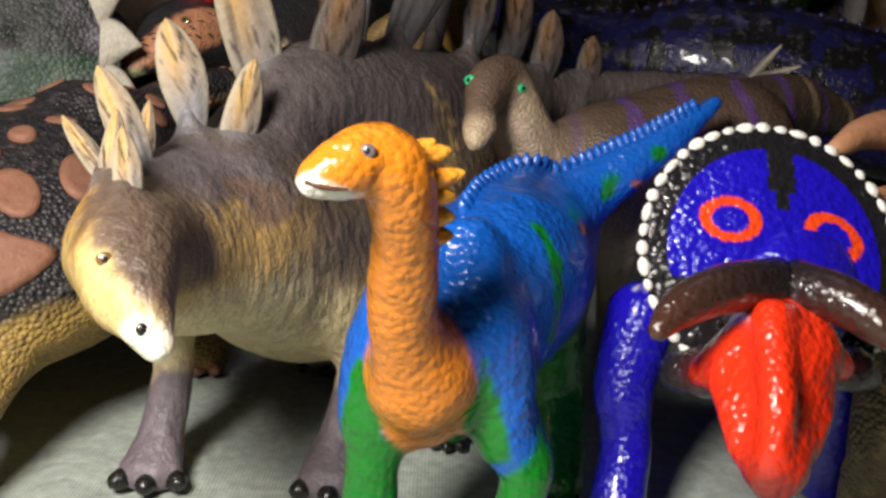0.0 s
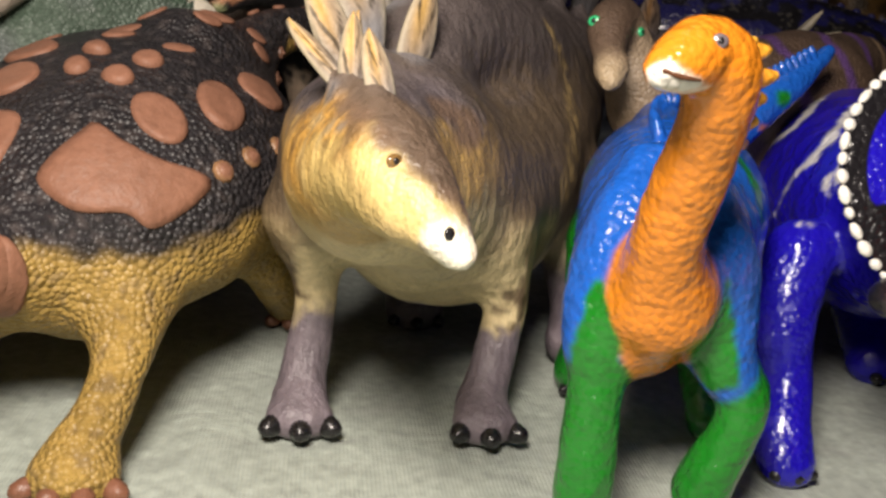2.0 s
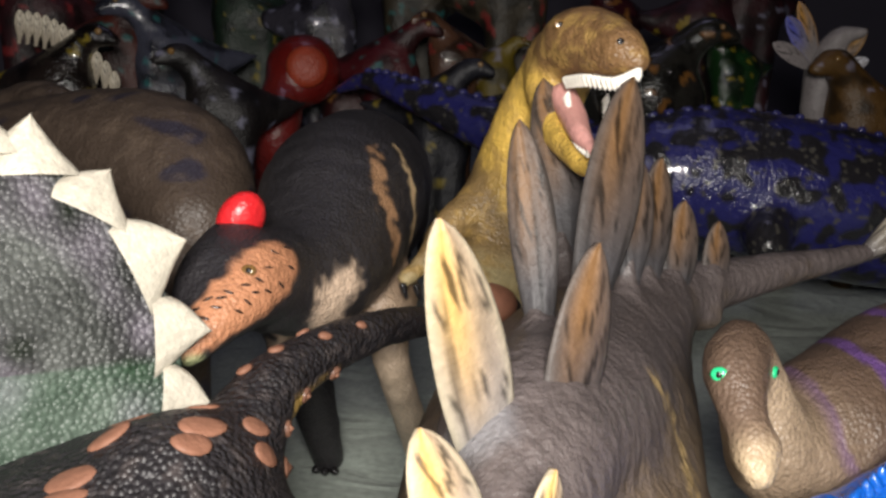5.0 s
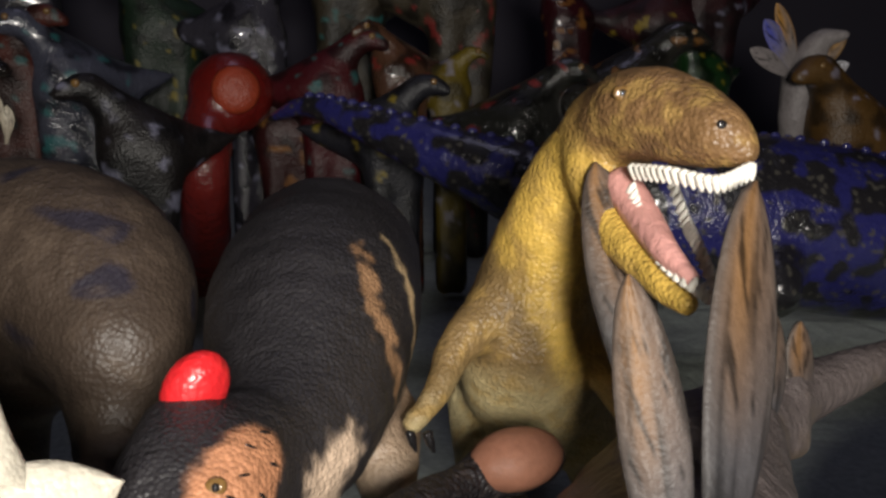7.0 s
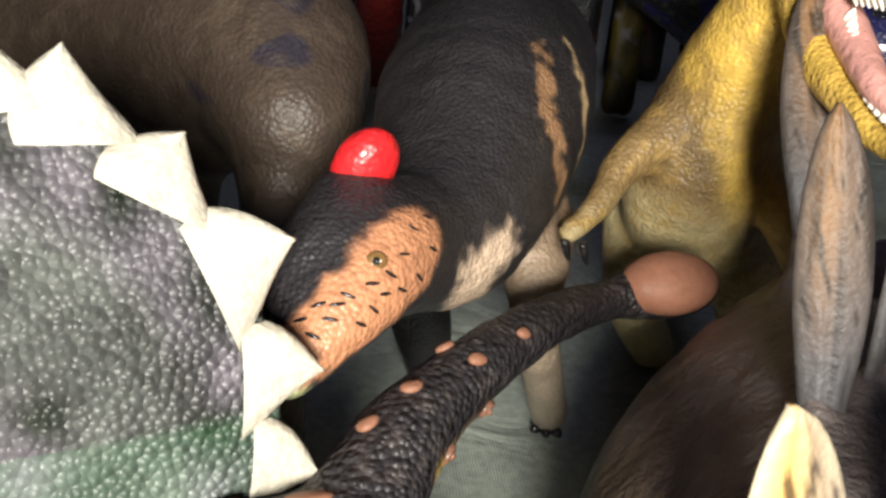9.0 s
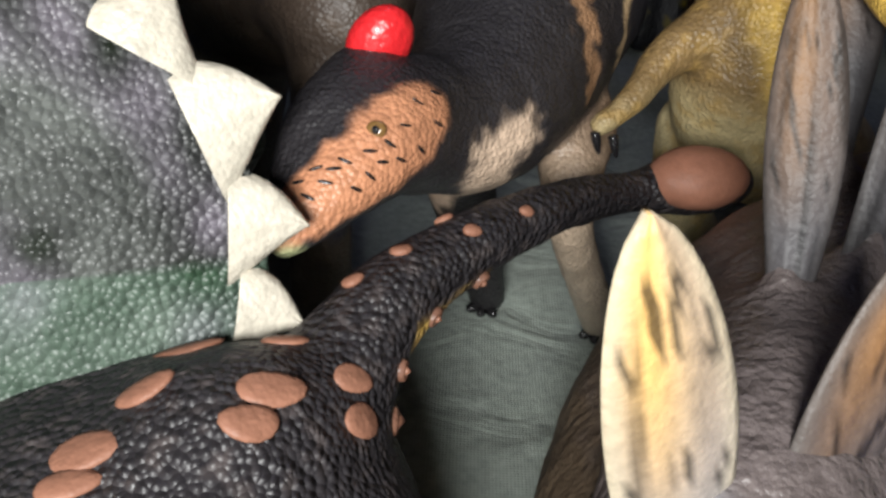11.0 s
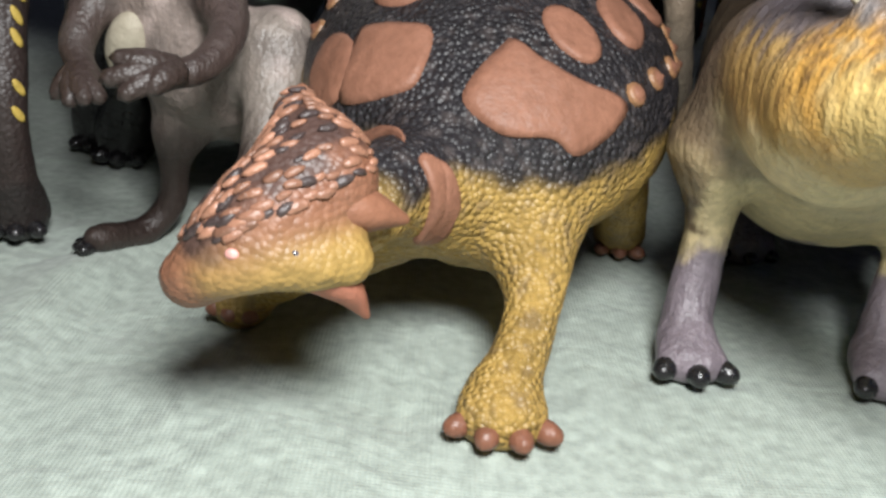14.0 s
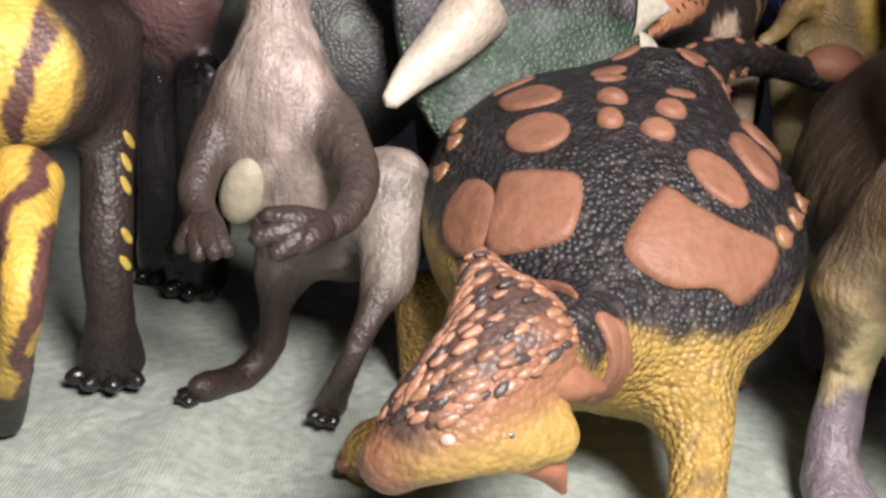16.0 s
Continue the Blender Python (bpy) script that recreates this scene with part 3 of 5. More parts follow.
    for foot, n in (((-52, 174, 5, 7.6), 3), ((-17, 174, 5, 7.6), 3), ((-25, 236, 5, 7.8), 3), ((9, 210, 5, 5.5), 2)):
        toes(root, foot, (0.05, -1), n, 2.9 if foot[1] < 200 else 2.3, spread=1.05, reach=0.93)
    eye(root, (-42.2, 120.5, 60.7), 1.2, (0.35, -1, 0.3), AMBER)
    part("nostril", ball((-35.6, 114.1, 53.7), (0.8, 0.9, 0.4), (0.5, -1, 0.3)), BLACK, root)
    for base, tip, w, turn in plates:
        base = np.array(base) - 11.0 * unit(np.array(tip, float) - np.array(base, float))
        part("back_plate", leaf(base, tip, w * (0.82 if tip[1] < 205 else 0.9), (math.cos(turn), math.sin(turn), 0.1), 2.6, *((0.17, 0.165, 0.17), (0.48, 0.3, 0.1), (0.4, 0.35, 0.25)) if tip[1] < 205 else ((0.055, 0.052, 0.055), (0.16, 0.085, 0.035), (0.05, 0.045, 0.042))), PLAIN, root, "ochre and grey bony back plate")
    tail_end = np.array((100, 312, 74))
    for d in ((8, -3, 12), (10, 4, 11), (14, -6, 6)):
        part("tail_spike", horn([(*tail_end, 2.2), (*(tail_end + np.array(d) * 0.6), 1.4), (*(tail_end + np.array(d)), 0.4)], 8, (0.1, 0.09, 0.09), (0.4, 0.35, 0.25)), HORNY, root)


build_stegosaur()


# ---- ankylosaur ----
def build_ankylosaur():
    root = thing("toy_ankylosaur", (-95, 201, 32), "armoured toy ankylosaur, black back with brown scutes, mustard legs", "toy dinosaur")
    f = Flesh(5)
    black, mustard, brown = (0.02, 0.018, 0.02), (0.34, 0.22, 0.06), (0.21, 0.095, 0.055)
    f.mass((-90, 208, 41), (36, 48, 25), black, (12, 0, -4))
    f.limb([(-94, 177, 28, 13.6), (-105, 158, 33, 7.9), (-111, 147, 31, 5.9)], mustard)
    f.limb([(-80, 221, 59, 13.8), (-71, 232, 61, 8.6), (-64, 245, 67, 6.1), (-52, 260, 69, 4.9), (-39, 275, 68, 4.1), (-28, 285, 66, 3.6), (-18, 291, 65, 4.1)], black)
    f.mass((-13, 292, 66), (9, 6, 5), black, (0, 0, 10))
    f.limb([(-86, 177, 28, 11.3), (-83, 168, 23, 8.0), (-82, 158, 15, 4.5), (-86, 149, 5, 5)], mustard)
    f.limb([(-109, 170, 22, 7.9), (-118, 170, 15, 5), (-131, 179, 4, 4.5)], mustard)
    f.limb([(-68, 211, 33, 9.7), (-62, 203, 23, 5.3), (-55, 230, 4, 6)], mustard)
    f.limb([(-121, 213, 17, 8.5), (-122, 212, 5, 5.4)], mustard)
    lobes(f, (-86, 149, 5, 7), (0.0, -1), 4, 3.1, mustard, 0.95)
    lobes(f, (-131, 179, 4, 4.5), (-0.3, -1), 3, 2.6, mustard, 0.9)
    co, faces, col = f.skin(0.9)
    g = grain(co, 5)
    # the mustard flanks under the black back, following the edge of the shield
    c = np.array((-89, 206, 41))
    edge = co[:, 2] - (c[2] + 3) - 0.22 * (co[:, 1] - c[1]) + 3 * g
    tail = step(co[:, 1], c[1] + 36, c[1] + 40)
    col = mixed(col, mustard, (1 - step(edge, -3, 1)) * (1 - tail))
    col = mixed(col, black, step(edge, 0, 4) * (1 - tail) * step(co[:, 1], c[1] - 62, c[1] - 56))
    col = mixed(col, mustard, near(co, [((-58, 241, 64), 3.2), ((-46, 255, 66), 2.8), ((-33, 271, 66), 2.4), ((-24, 280, 63), 2.2)], 0.8, 1))
    col = mixed(col, (0.11, 0.09, 0.085), 0.35 * step(grain(co, 2, 3), 0.1, 0.5))
    part("body", (co, faces, col), PEBBLY, root, "pebbled black back and mustard flanks")
    # head: a broad wedge with four horns
    h = Flesh(4)
    h.limb([(-129, 132, 27, 4.2), (-121, 135, 34, 7), (-115, 141, 38, 8.3)], brown)
    h.limb([(-125, 129, 29, 2), (-117, 131, 30, 3.3), (-110, 135, 30, 3.7)], mustard)
    h.limb([(-117, 145, 42, 5.2), (-119, 149, 45, 3.2)], brown)
    hc, hf, hcol = h.skin(0.7)
    top = near(hc, [((-127, 131, 34), 4), ((-120, 137, 42), 6.5), ((-114, 143, 44), 6)], 2, 2)
    hcol = mixed(hcol, (0.045, 0.03, 0.028), 0.85 * top)
    head = part("head", (hc, hf, hcol), VINYL, root, "knobbly brown head with short horns")
    for nodes, tint in (([(-116, 144, 42, 5.4), (-118, 148.5, 45, 3.6), (-119, 152, 48, 0.8)], brown), ([(-114.5, 138, 36, 4.8), (-108.5, 139.2, 35.5, 4.1), (-103, 141, 34, 1.0)], brown), ([(-114.5, 134.2, 28.5, 3.8), (-110, 136, 25.5, 3.0), (-107, 137.5, 21, 0.7)], (0.3, 0.12, 0.075))):
        part("head_horn", horn(nodes, 16, tint, [v * 1.15 for v in tint], 0.75), PLAIN, head, "smooth brown head horn")
    eye(head, (-115.8, 128.6, 32.7), 0.55, (0.2, -1, 0.2), GREY_EYE)
    part("nostril", ball((-123.1, 127.2, 32.5), (0.9, 0.7, 0.5), (-0.1, -1, 0.3)), PINK, head)
    rnd = random.Random(4)
    # rows of flat, raised plates from the snout to the neck, black showing between them
    snout_l, snout_r, neck_l, neck_r = (np.array(v) for v in ((-132, 134, 33), (-124, 128, 34), (-119, 151, 50), (-109, 140, 41)))
    grid = []
    for i in range(13):
        for j in range(12):
            u, v = (i + 0.5 * (j % 2) + rnd.uniform(-0.25, 0.25)) / 12.5, (j + rnd.uniform(-0.25, 0.25)) / 11
            grid.append((snout_l * (1 - v) + snout_r * v) * (1 - u) + (neck_l * (1 - v) + neck_r * v) * u)
    for q, nrm in zip(*h.snaps(grid)):
        k = rnd.uniform(0.7, 1.2)
        c = np.array((0.3, 0.15, 0.095)) * rnd.uniform(0.55, 1.2) if rnd.random() < 0.78 else np.array((0.05, 0.035, 0.033))
        part("head_knob", ball(q, (1.6 * k, 0.7 * k, 0.5 * k), nrm, (0.55 + 0.3 * rnd.random(), 0.3, 0.5 * rnd.random()), c, 5, 8, 0.7, 0.1), HORNY, head)
    tone = (0.23, 0.108, 0.068)
    shields = [
        [(-89.9, 174.5, 53.7), (-84.1, 172.2, 51.3), (-78.3, 171.5, 48.8), (-70.3, 174, 45.6), (-71.2, 170.9, 42.5), (-77.6, 164.8, 38.5), (-82.2, 164, 41), (-90.1, 162.9, 41.2), (-96.4, 165.4, 45.3), (-93.8, 170, 50.1)],
        [(-113.9, 183.6, 51.5), (-107.8, 180.6, 53.3), (-102.1, 176.9, 53.5), (-102.7, 171.1, 48.7), (-105.5, 169.2, 44.9), (-115.2, 174.3, 40.7), (-115.4, 178.9, 45.8)],
        [(-123.2, 192.5, 44.5), (-114.8, 183.5, 50.6), (-116.7, 179.9, 45.2), (-116, 175.2, 40.5), (-123.6, 189.2, 37.4)],
        [(-86.5, 180.3, 57.2), (-82.6, 183.4, 58.2), (-77.4, 182.7, 56.5), (-74.9, 179, 53.3), (-77.4, 174.6, 51.2), (-82.4, 174.2, 52.6)],
        [(-75.9, 190.9, 59.7), (-72.5, 194.7, 59.9), (-68.1, 194, 57.4), (-66, 190.3, 54.2), (-68.7, 183.7, 52.9), (-73.4, 182.4, 54.9)],
        [(-69.8, 202.2, 61), (-65.9, 207.9, 60.2), (-61.5, 210.2, 57.1), (-60, 204.4, 54.3), (-65.2, 196, 56.3)],
        [(-114.7, 190.8, 54.5), (-111.3, 195.2, 58.4), (-105.3, 194.2, 60.6), (-103.1, 189.5, 59.5), (-105.5, 185.5, 57), (-110.2, 185.2, 54.8)],
        [(-114.7, 204.2, 58.5), (-111, 208.6, 61.4), (-104.7, 206.6, 63.6), (-103.3, 200.3, 63), (-108.2, 197.1, 60.5)],
        [(-91.9, 186.3, 60.4), (-89, 189.6, 61.6), (-85.4, 187.6, 60.5), (-88.1, 183.7, 58.8)],
        [(-99.1, 189.3, 60.5), (-95.9, 192.2, 62.1), (-93.7, 189.7, 61.6), (-96.1, 186.3, 59.8)],
        [(-87.8, 193.9, 62.9), (-85, 197.5, 64), (-81.4, 195.7, 63), (-84.3, 191.3, 61.8)],
        [(-97.6, 197.5, 63.5), (-94.8, 200, 64.6), (-91.5, 197.4, 64.1), (-94.3, 194.5, 63.1)],
        [(-104.2, 152.3, 39), (-100.8, 155.8, 39.2), (-97.2, 155.9, 35.8), (-96.6, 155.6, 31.4), (-101.7, 162.6, 20), (-101.1, 150.7, 33.6)],
        [(-127.1, 209.9, 7.1), (-113.6, 171.3, 35.3), (-106.8, 164.1, 40.5), (-107, 159.6, 40.2), (-113, 170, 31.7)]]
    for k, corners in enumerate(shields):
        part("scute", f.patch(corners, 0.9 if len(corners) > 4 else 1.5, tone, 0.6 if len(corners) > 4 else 0.3), PLAIN, root, "smooth brown bony scute")
    for c, a, b in (((-80, 204.8, 65.3), 3.4, 1.9), ((-92.5, 209.3, 66.3), 3.4, 1.9), ((-109.5, 216.6, 62.7), 5, 2.2), ((-74.4, 220.6, 71.1), 4.0, 2.4), ((-75.7, 215.5, 70.7), 3.4, 2.2), ((-87.7, 219.7, 70.6), 3.6, 2), ((-92.1, 213.2, 67.3), 4.2, 2.6), ((-65.1, 224.9, 64.1), 3.4, 2.2),
                    ((-66.5, 228.3, 67.4), 3, 1.9), ((-74.9, 231.6, 69.5), 3, 1.6), ((-85.5, 242.8, 63.4), 3.6, 1.5), ((-86.4, 230.6, 67.9), 4.4, 2), ((-98.5, 235.7, 64.5), 3.2, 1.5), ((-103.8, 228.3, 64.7), 3.4, 1.6), ((-68.2, 242.2, 71.6), 1.6, 1.1), ((-62.7, 248, 73.2), 1.6, 1.1), ((-53.6, 254.8, 73.2), 1.5, 1), ((-57.4, 258.3, 72.8), 1.5, 1), ((-45.8, 263.3, 72.4), 1.3, 0.9)):
        q, nrm = f.snap(c)
        part("scute", ball(q, (a, b, 0.6), nrm, (1, 0.35, 0), tone, 6, 14, 0.6, 0.05), PLAIN, root, "small brown bony scute")
    for c in ((-67.9, 177, 46.5), (-63.6, 183.9, 48.1), (-59.2, 193, 48.8), (-54.9, 207.9, 46.9), (-55.6, 210.7, 49.5), (-56.9, 213.6, 52.1), (-123, 197.9, 48.5), (-120.7, 203.1, 53.1), (-119.8, 210.1, 55),
              (-61.8, 233.1, 57.5), (-61.2, 235.5, 63.6), (-57.9, 244.3, 66), (-51.3, 253.2, 66)):
        q, nrm = f.snap(c)
        k = 0.7 if c[1] > 235 else 1.0
        part("edge_scute", horn([(*(q - nrm * 2.4), 2.5 * k), (*(q + nrm * 0.3 * k), 2.1 * k), (*(q + nrm * 0.9 * k * k), 1.1 * k)], 9, (0.28, 0.16, 0.06) if c[1] < 225 else (0.09, 0.05, 0.035), tone), HORNY, root, "small knob on the edge of the armour")
    part("tail_club", ball((-15, 289, 68), (9.0, 6.0, 5.0), (0, -0.4, 1), (1, 0.15, 0), (0.27, 0.12, 0.075), 12, 22), PLAIN, root, "rounded brown tail club")
    toes(root, (-86, 149, 5, 7), (0.0, -1), 4, 2.7, skin("brown_claw_paint", 0.4, 1500, 0.1, col=(0.2, 0.085, 0.05)), 0.9, 1.05, "brown painted toe")
    toes(root, (-131, 179, 4, 4.5), (-0.3, -1), 3, 2.6, bpy.data.materials["brown_claw_paint"], 0.9, 1.0, "brown painted toe")
    toes(root, (-55, 230, 4, 6), (-0.1, -1), 3, 2.4, bpy.data.materials["brown_claw_paint"], 0.9, 1.0, "brown painted toe")


build_ankylosaur()


# ---- orange, blue and green sauropod ----
def build_sauropod():
    root = thing("toy_sauropod", (13, 161, 42), "glossy hand-painted toy sauropod, orange neck, blue back, green legs", "toy dinosaur")
    orange, blue, green = (0.62, 0.2, 0.015), (0.008, 0.1, 0.48), (0.005, 0.17, 0.012)
    f = Flesh(4)
    f.bleed = 0.3
    f.limb([(-14, 111, 75, 2.5), (-11, 113, 76, 3.9), (-7, 116, 77, 4.7), (-4, 117, 74, 4.6), (-3, 122, 65, 4.7), (-3, 129, 52, 5.3), (0, 135, 41, 6.8)], orange)
    f.limb([(0, 137, 39, 8), (0, 143, 33, 7.8)], orange)
    f.limb([(4, 148, 42, 14), (14, 172, 46, 17), (21, 198, 45, 15.1), (31, 207, 53, 8.5), (44, 210, 62, 5.2), (54, 213, 69, 3.6), (63, 217, 76, 1.8)], blue)
    f.limb([(-7, 144, 34, 4.8), (-7, 139, 27, 4.3), (-7, 137, 6, 4.8)], green)
    f.limb([(11, 147, 35, 6), (17, 143, 26, 4.8), (18, 139, 21, 4.1), (14, 141, 6, 4.8)], green)
    f.limb([(25, 184, 34, 7.8), (29, 185, 17, 5.7), (29, 172, 4, 4.8)], green)
    f.limb([(8, 190, 34, 8.2), (7, 190, 16, 4.8), (7, 194, 4, 4.9)], green)
    f.limb([(12, 158, 51, 3.3), (15, 180, 57, 4.4), (20, 202, 59, 4.4)], blue)
    f.limb([(0, 150, 57, 4.5), (-5, 144, 48, 5.4), (-8, 141, 38, 4.8), (-8, 139, 32, 4.3)], blue)
    f.limb([(7, 150, 58, 4.5), (10, 143, 48, 5.4), (13, 141, 38, 4.8), (14, 140, 28, 4.2)], blue)
    co, faces, col = f.skin(0.75)
    c = np.array((4, 148, 42))
    g = grain(co, 6)
    # brushed patches: orange apron, blue strips and green wedges on the legs, green on flank and tail
    for paint, nodes in (
            (orange, [((-0.2, 124.3, 49.2), 6.5), ((0.8, 127.3, 40.1), 7.2)]),
            (orange, [((-5.5, 131, 38), 4.2), ((6, 131, 38), 4.2)]),
            (green, [((8.5, 135.5, 43), 1.2), ((9.5, 136, 36), 3.0), ((11, 137, 29), 4.0)]),
            (blue, [((12.1, 149.3, 56.4), 4), ((14.3, 138.9, 44.5), 3), ((14.7, 139.3, 29.6), 1.8)]),
            (green, [((18.4, 159.5, 59.1), 1.0), ((22.1, 154.8, 52.5), 1.8), ((21.7, 150.2, 42.7), 1.6)]),
            (green, [((28.2, 191.4, 57.9), 1.2), ((26.6, 172.6, 58), 1.4)]),
            (green, [((37.5, 202, 57), 1.8), ((39, 204, 60), 1.6)]), (green, [((49, 207.5, 65), 2.2)]),
            (orange, [((28.5, 172.5, 56), 1.2), ((47, 208, 58.5), 0.9)]),
            (green, [((0.2, 179.9, 53.1), 0.9), ((1.2, 189.1, 40.9), 1.2), ((3.2, 185, 25.4), 1.5)]),
            (blue, [((-5.5, 148.6, 52.2), 3.5), ((-9.8, 144.8, 42), 2.6), ((-11.5, 141.7, 32.8), 1.8)]),
            (green, [((-9.5, 136.5, 41), 1.4), ((-9, 135.5, 35.5), 2.8), ((-8.5, 135.5, 29), 4.0)]),
            ):
        col = mixed(col, paint, near(co, nodes, 0.6, 1.0))
    col = mixed(col, (0.7, 0.66, 0.6), near(co, [((-14.2, 108.9, 74.0), 2.2), ((-11.4, 109.9, 73.0), 1.9), ((-8.2, 111.4, 73.2), 0.6)], 0.4, 0.5))
    part("body", (co, faces, col), GLOSS, root, "glossy orange, blue and green hand paint")
    part("mouth_line", horn([(-14.6, 108.8, 75.1) + (0.3,), (-12.3, 108.9, 74.5) + (0.35,), (-9.8, 109.7, 74.3) + (0.2,)], 6, (0.1, 0.04, 0.02)), PLAIN, root, "dark line between the lips")
    eye(root, (-7.7, 111.1, 78.7), 1.05, (-0.1, -1, 0.2), GREY_EYE)
    spikes = [((-3, 119, 77), (0, 119, 79)), ((-2, 119, 77), (2, 119, 78)), ((-1, 119, 74), (4, 120, 75)), ((-1, 119, 72), (3, 120, 72)), ((0, 121, 69), (3, 121, 69)), ((0, 122, 66), (3, 123, 66))]
    for a, b in spikes:
        a, b = np.array(a), np.array(b)
        part("neck_spike", horn([(*a, 1.7), (*(a + (b - a) * 0.6), 1.3), (*b, 0.6)], 9, orange, (0.7, 0.35, 0.04)), GLOSS, root)
    spine = [(5, 162, 63), (11, 183, 65), (23, 202, 62), (36, 209, 65), (47, 211, 70), (57, 214, 76)]
    for p in curve(spine, 7):
        q, nrm = f.snap(p)
        part("spine_scale", horn([(*(q - nrm), 1.5), (*(q + nrm * 1.2), 1.0), (*(q + nrm * 2.2), 0.3)], 7, blue), GLOSS, root)
    toes(root, (29, 172, 4, 4.8), (0.1, -1), 3, 1.9, BLACK, 1.0, 0.74)
    toes(root, (7, 194, 4, 4.9), (-0.1, -1), 3, 1.9, BLACK, 1.0, 0.74)
    toes(root, (14, 141, 6, 4.8), (0, -1), 3, 2.0, BLACK, 1.0, 0.74)
    toes(root, (-7, 137, 6, 4.8), (0, -1), 3, 2.0, BLACK, 1.0, 0.74)


build_sauropod()


# ---- blue and red horned dinosaur ----
def build_blue_horned():
    root = thing("toy_triceratops", (67, 166, 27), "glossy hand-painted blue toy triceratops with red face and black frill", "toy dinosaur", "horned toys")
    blue, red, black = (0.012, 0.006, 0.4), (0.7, 0.03, 0.006), (0.012, 0.011, 0.013)
    f = Flesh(4)
    f.limb([(62, 162, 49, 15.1), (70, 192, 44, 22.4), (82, 232, 42, 25.5), (92, 268, 40, 17.9), (101, 291, 31, 10.6)], blue)
    f.limb([(42, 175, 39, 6.8), (39, 170, 26, 6), (40, 167, 16, 5), (38, 160, 5, 5.5)], blue)
    f.limb([(78, 169, 38, 6.4), (79, 167, 22, 5.2), (83, 176, 5, 5.2)], blue)
    f.limb([(93, 230, 14, 9.2), (86, 210, 4, 6.4)], blue)
    f.limb([(103, 227, 24, 9.9), (100, 210, 4, 6.1)], blue)
    lobes(f, (38, 160, 5, 5.5), (0.1, -1), 3, 2.6, blue)
    co, faces, col = f.skin(1.0)
    for nodes in ([((68.3, 226, 65.2), 1.4), ((56.6, 214.6, 58.2), 1.6), ((57.7, 239.3, 38.5), 0.5)],
                  [((54.1, 192.1, 59.6), 1.4), ((49.9, 192.3, 54), 1.5), ((48.9, 200.5, 40.8), 0.5)],
                  [((48, 180.3, 52.5), 1.3), ((41.6, 172.6, 45), 0.5)],
                  [((82, 220.5, 67.6), 1.2), ((59.1, 197.8, 62.7), 1.6), ((50, 190, 54.7), 0.6)],
                  [((53.3, 181.1, 60.1), 1.6), ((39.7, 173, 44.8), 0.5)]):
        col = mixed(col, (0.7, 0.68, 0.66), near(co, nodes, 0.5, 1.0))
    part("body", (co, faces, col), GLOSS, root, "glossy blue paint with white rakes")
    h = Flesh(2.5)
    h.limb([(55, 141, 51, 6.9), (53, 134, 48, 8), (51, 127, 42, 6), (50, 120, 37, 4.4)], red)
    h.limb([(47, 133, 48, 4.2), (43, 135, 44, 2.6), (42, 136, 43, 1.2)], red)
    h.limb([(57, 133, 49, 4.2), (63, 135, 46, 2.6), (65, 136, 45, 1.2)], red)
    h.limb([(50, 130, 55, 2.8), (49, 121, 47, 2.6), (48, 117, 40, 1.8)], red)
    h.limb([(46, 123, 37, 2.1), (45, 126, 41, 2.4), (45, 130, 43, 2.5)], red)
    h.limb([(55, 123, 38, 2.1), (57, 126, 41, 2.4), (58, 130, 44, 2.5)], red)
    h.limb([(49, 118, 35, 3.5), (49, 117, 33, 2)], black)
    h.limb([(45, 142, 41, 4.5), (42, 144, 40, 3.5)], black)
    h.limb([(68, 142, 43, 4.1), (72, 144, 41, 2.7)], black)
    hc, hf, hcol = h.skin(0.8)
    head = part("head", (hc, hf, hcol), GLOSS, root, "glossy red painted face with black beak")
    eye(head, (45.4, 138.1, 50.2), 0.8, (-0.7, -1, 0.1), GREY_EYE)
    for nodes in ([(53, 138, 57.5, 4.1), (43, 132, 58, 3.7), (36, 128, 56, 3), (32, 124, 53.5, 1.4)], [(55, 138, 57.5, 4.1), (60, 132, 57.5, 3.7), (64.5, 127, 55.5, 3.2), (68, 123, 52.5, 1.5)]):
        part("brow_horn", horn(nodes, 16, black, (0.06, 0.025, 0.015)), GLOSS, head, "curved black brow horn with brown tip")
    # frill: a shallow shield leaning back, black rim, blue field, red rings
    centre = np.array((58, 155, 57))
    right, up = np.array((1.0, 0.0, -0.06)), unit((0.0, 0.45, 1.0))
    out = np.cross(right, up)
    rx, ry = 22.0, 22.5
    co, cols, faces = [], [], []
    n, m = 60, 180
    for side in (0, 1):
        for i in range(n + 1):
            for j in range(m):
                a = 2 * math.pi * j / m
                r = i / n
                x, y = rx * r * math.cos(a), ry * r * math.sin(a)
                p = centre + right * x + up * y + out * (2.5 * (1 - r * r) - 1.3 * side)
                c = np.array(black)
                if r < 0.82 and y > -5 and not (abs(x - 1) < 2.4 and y > 11) and not (abs(x - 1) < 1.2 and y > 8):
                    c = np.array(blue)
                for k, o in enumerate((-7.8, 9.8)):
                    d = math.hypot((x - o) / 1.35, y - 5.4 + k * 1.0 + 0.2 * k * (x - o))
                    if 2.3 < d < 3.9:
                        c = np.array((0.75, 0.06, 0.01))
                co.append(p), cols.append(c)
    k = (n + 1) * m
    for side in (0, 1):
        for i in range(n):
            for j in range(m):
                j2 = (j + 1) % m
                q = (side * k + i * m + j, side * k + i * m + j2, side * k + (i + 1) * m + j2, side * k + (i + 1) * m + j)
                faces.append(q[::-1] if side == 0 else q)
    for j in range(m):
        j2 = (j + 1) % m
        faces.append((n * m + j, n * m + j2, k + n * m + j2, k + n * m + j))
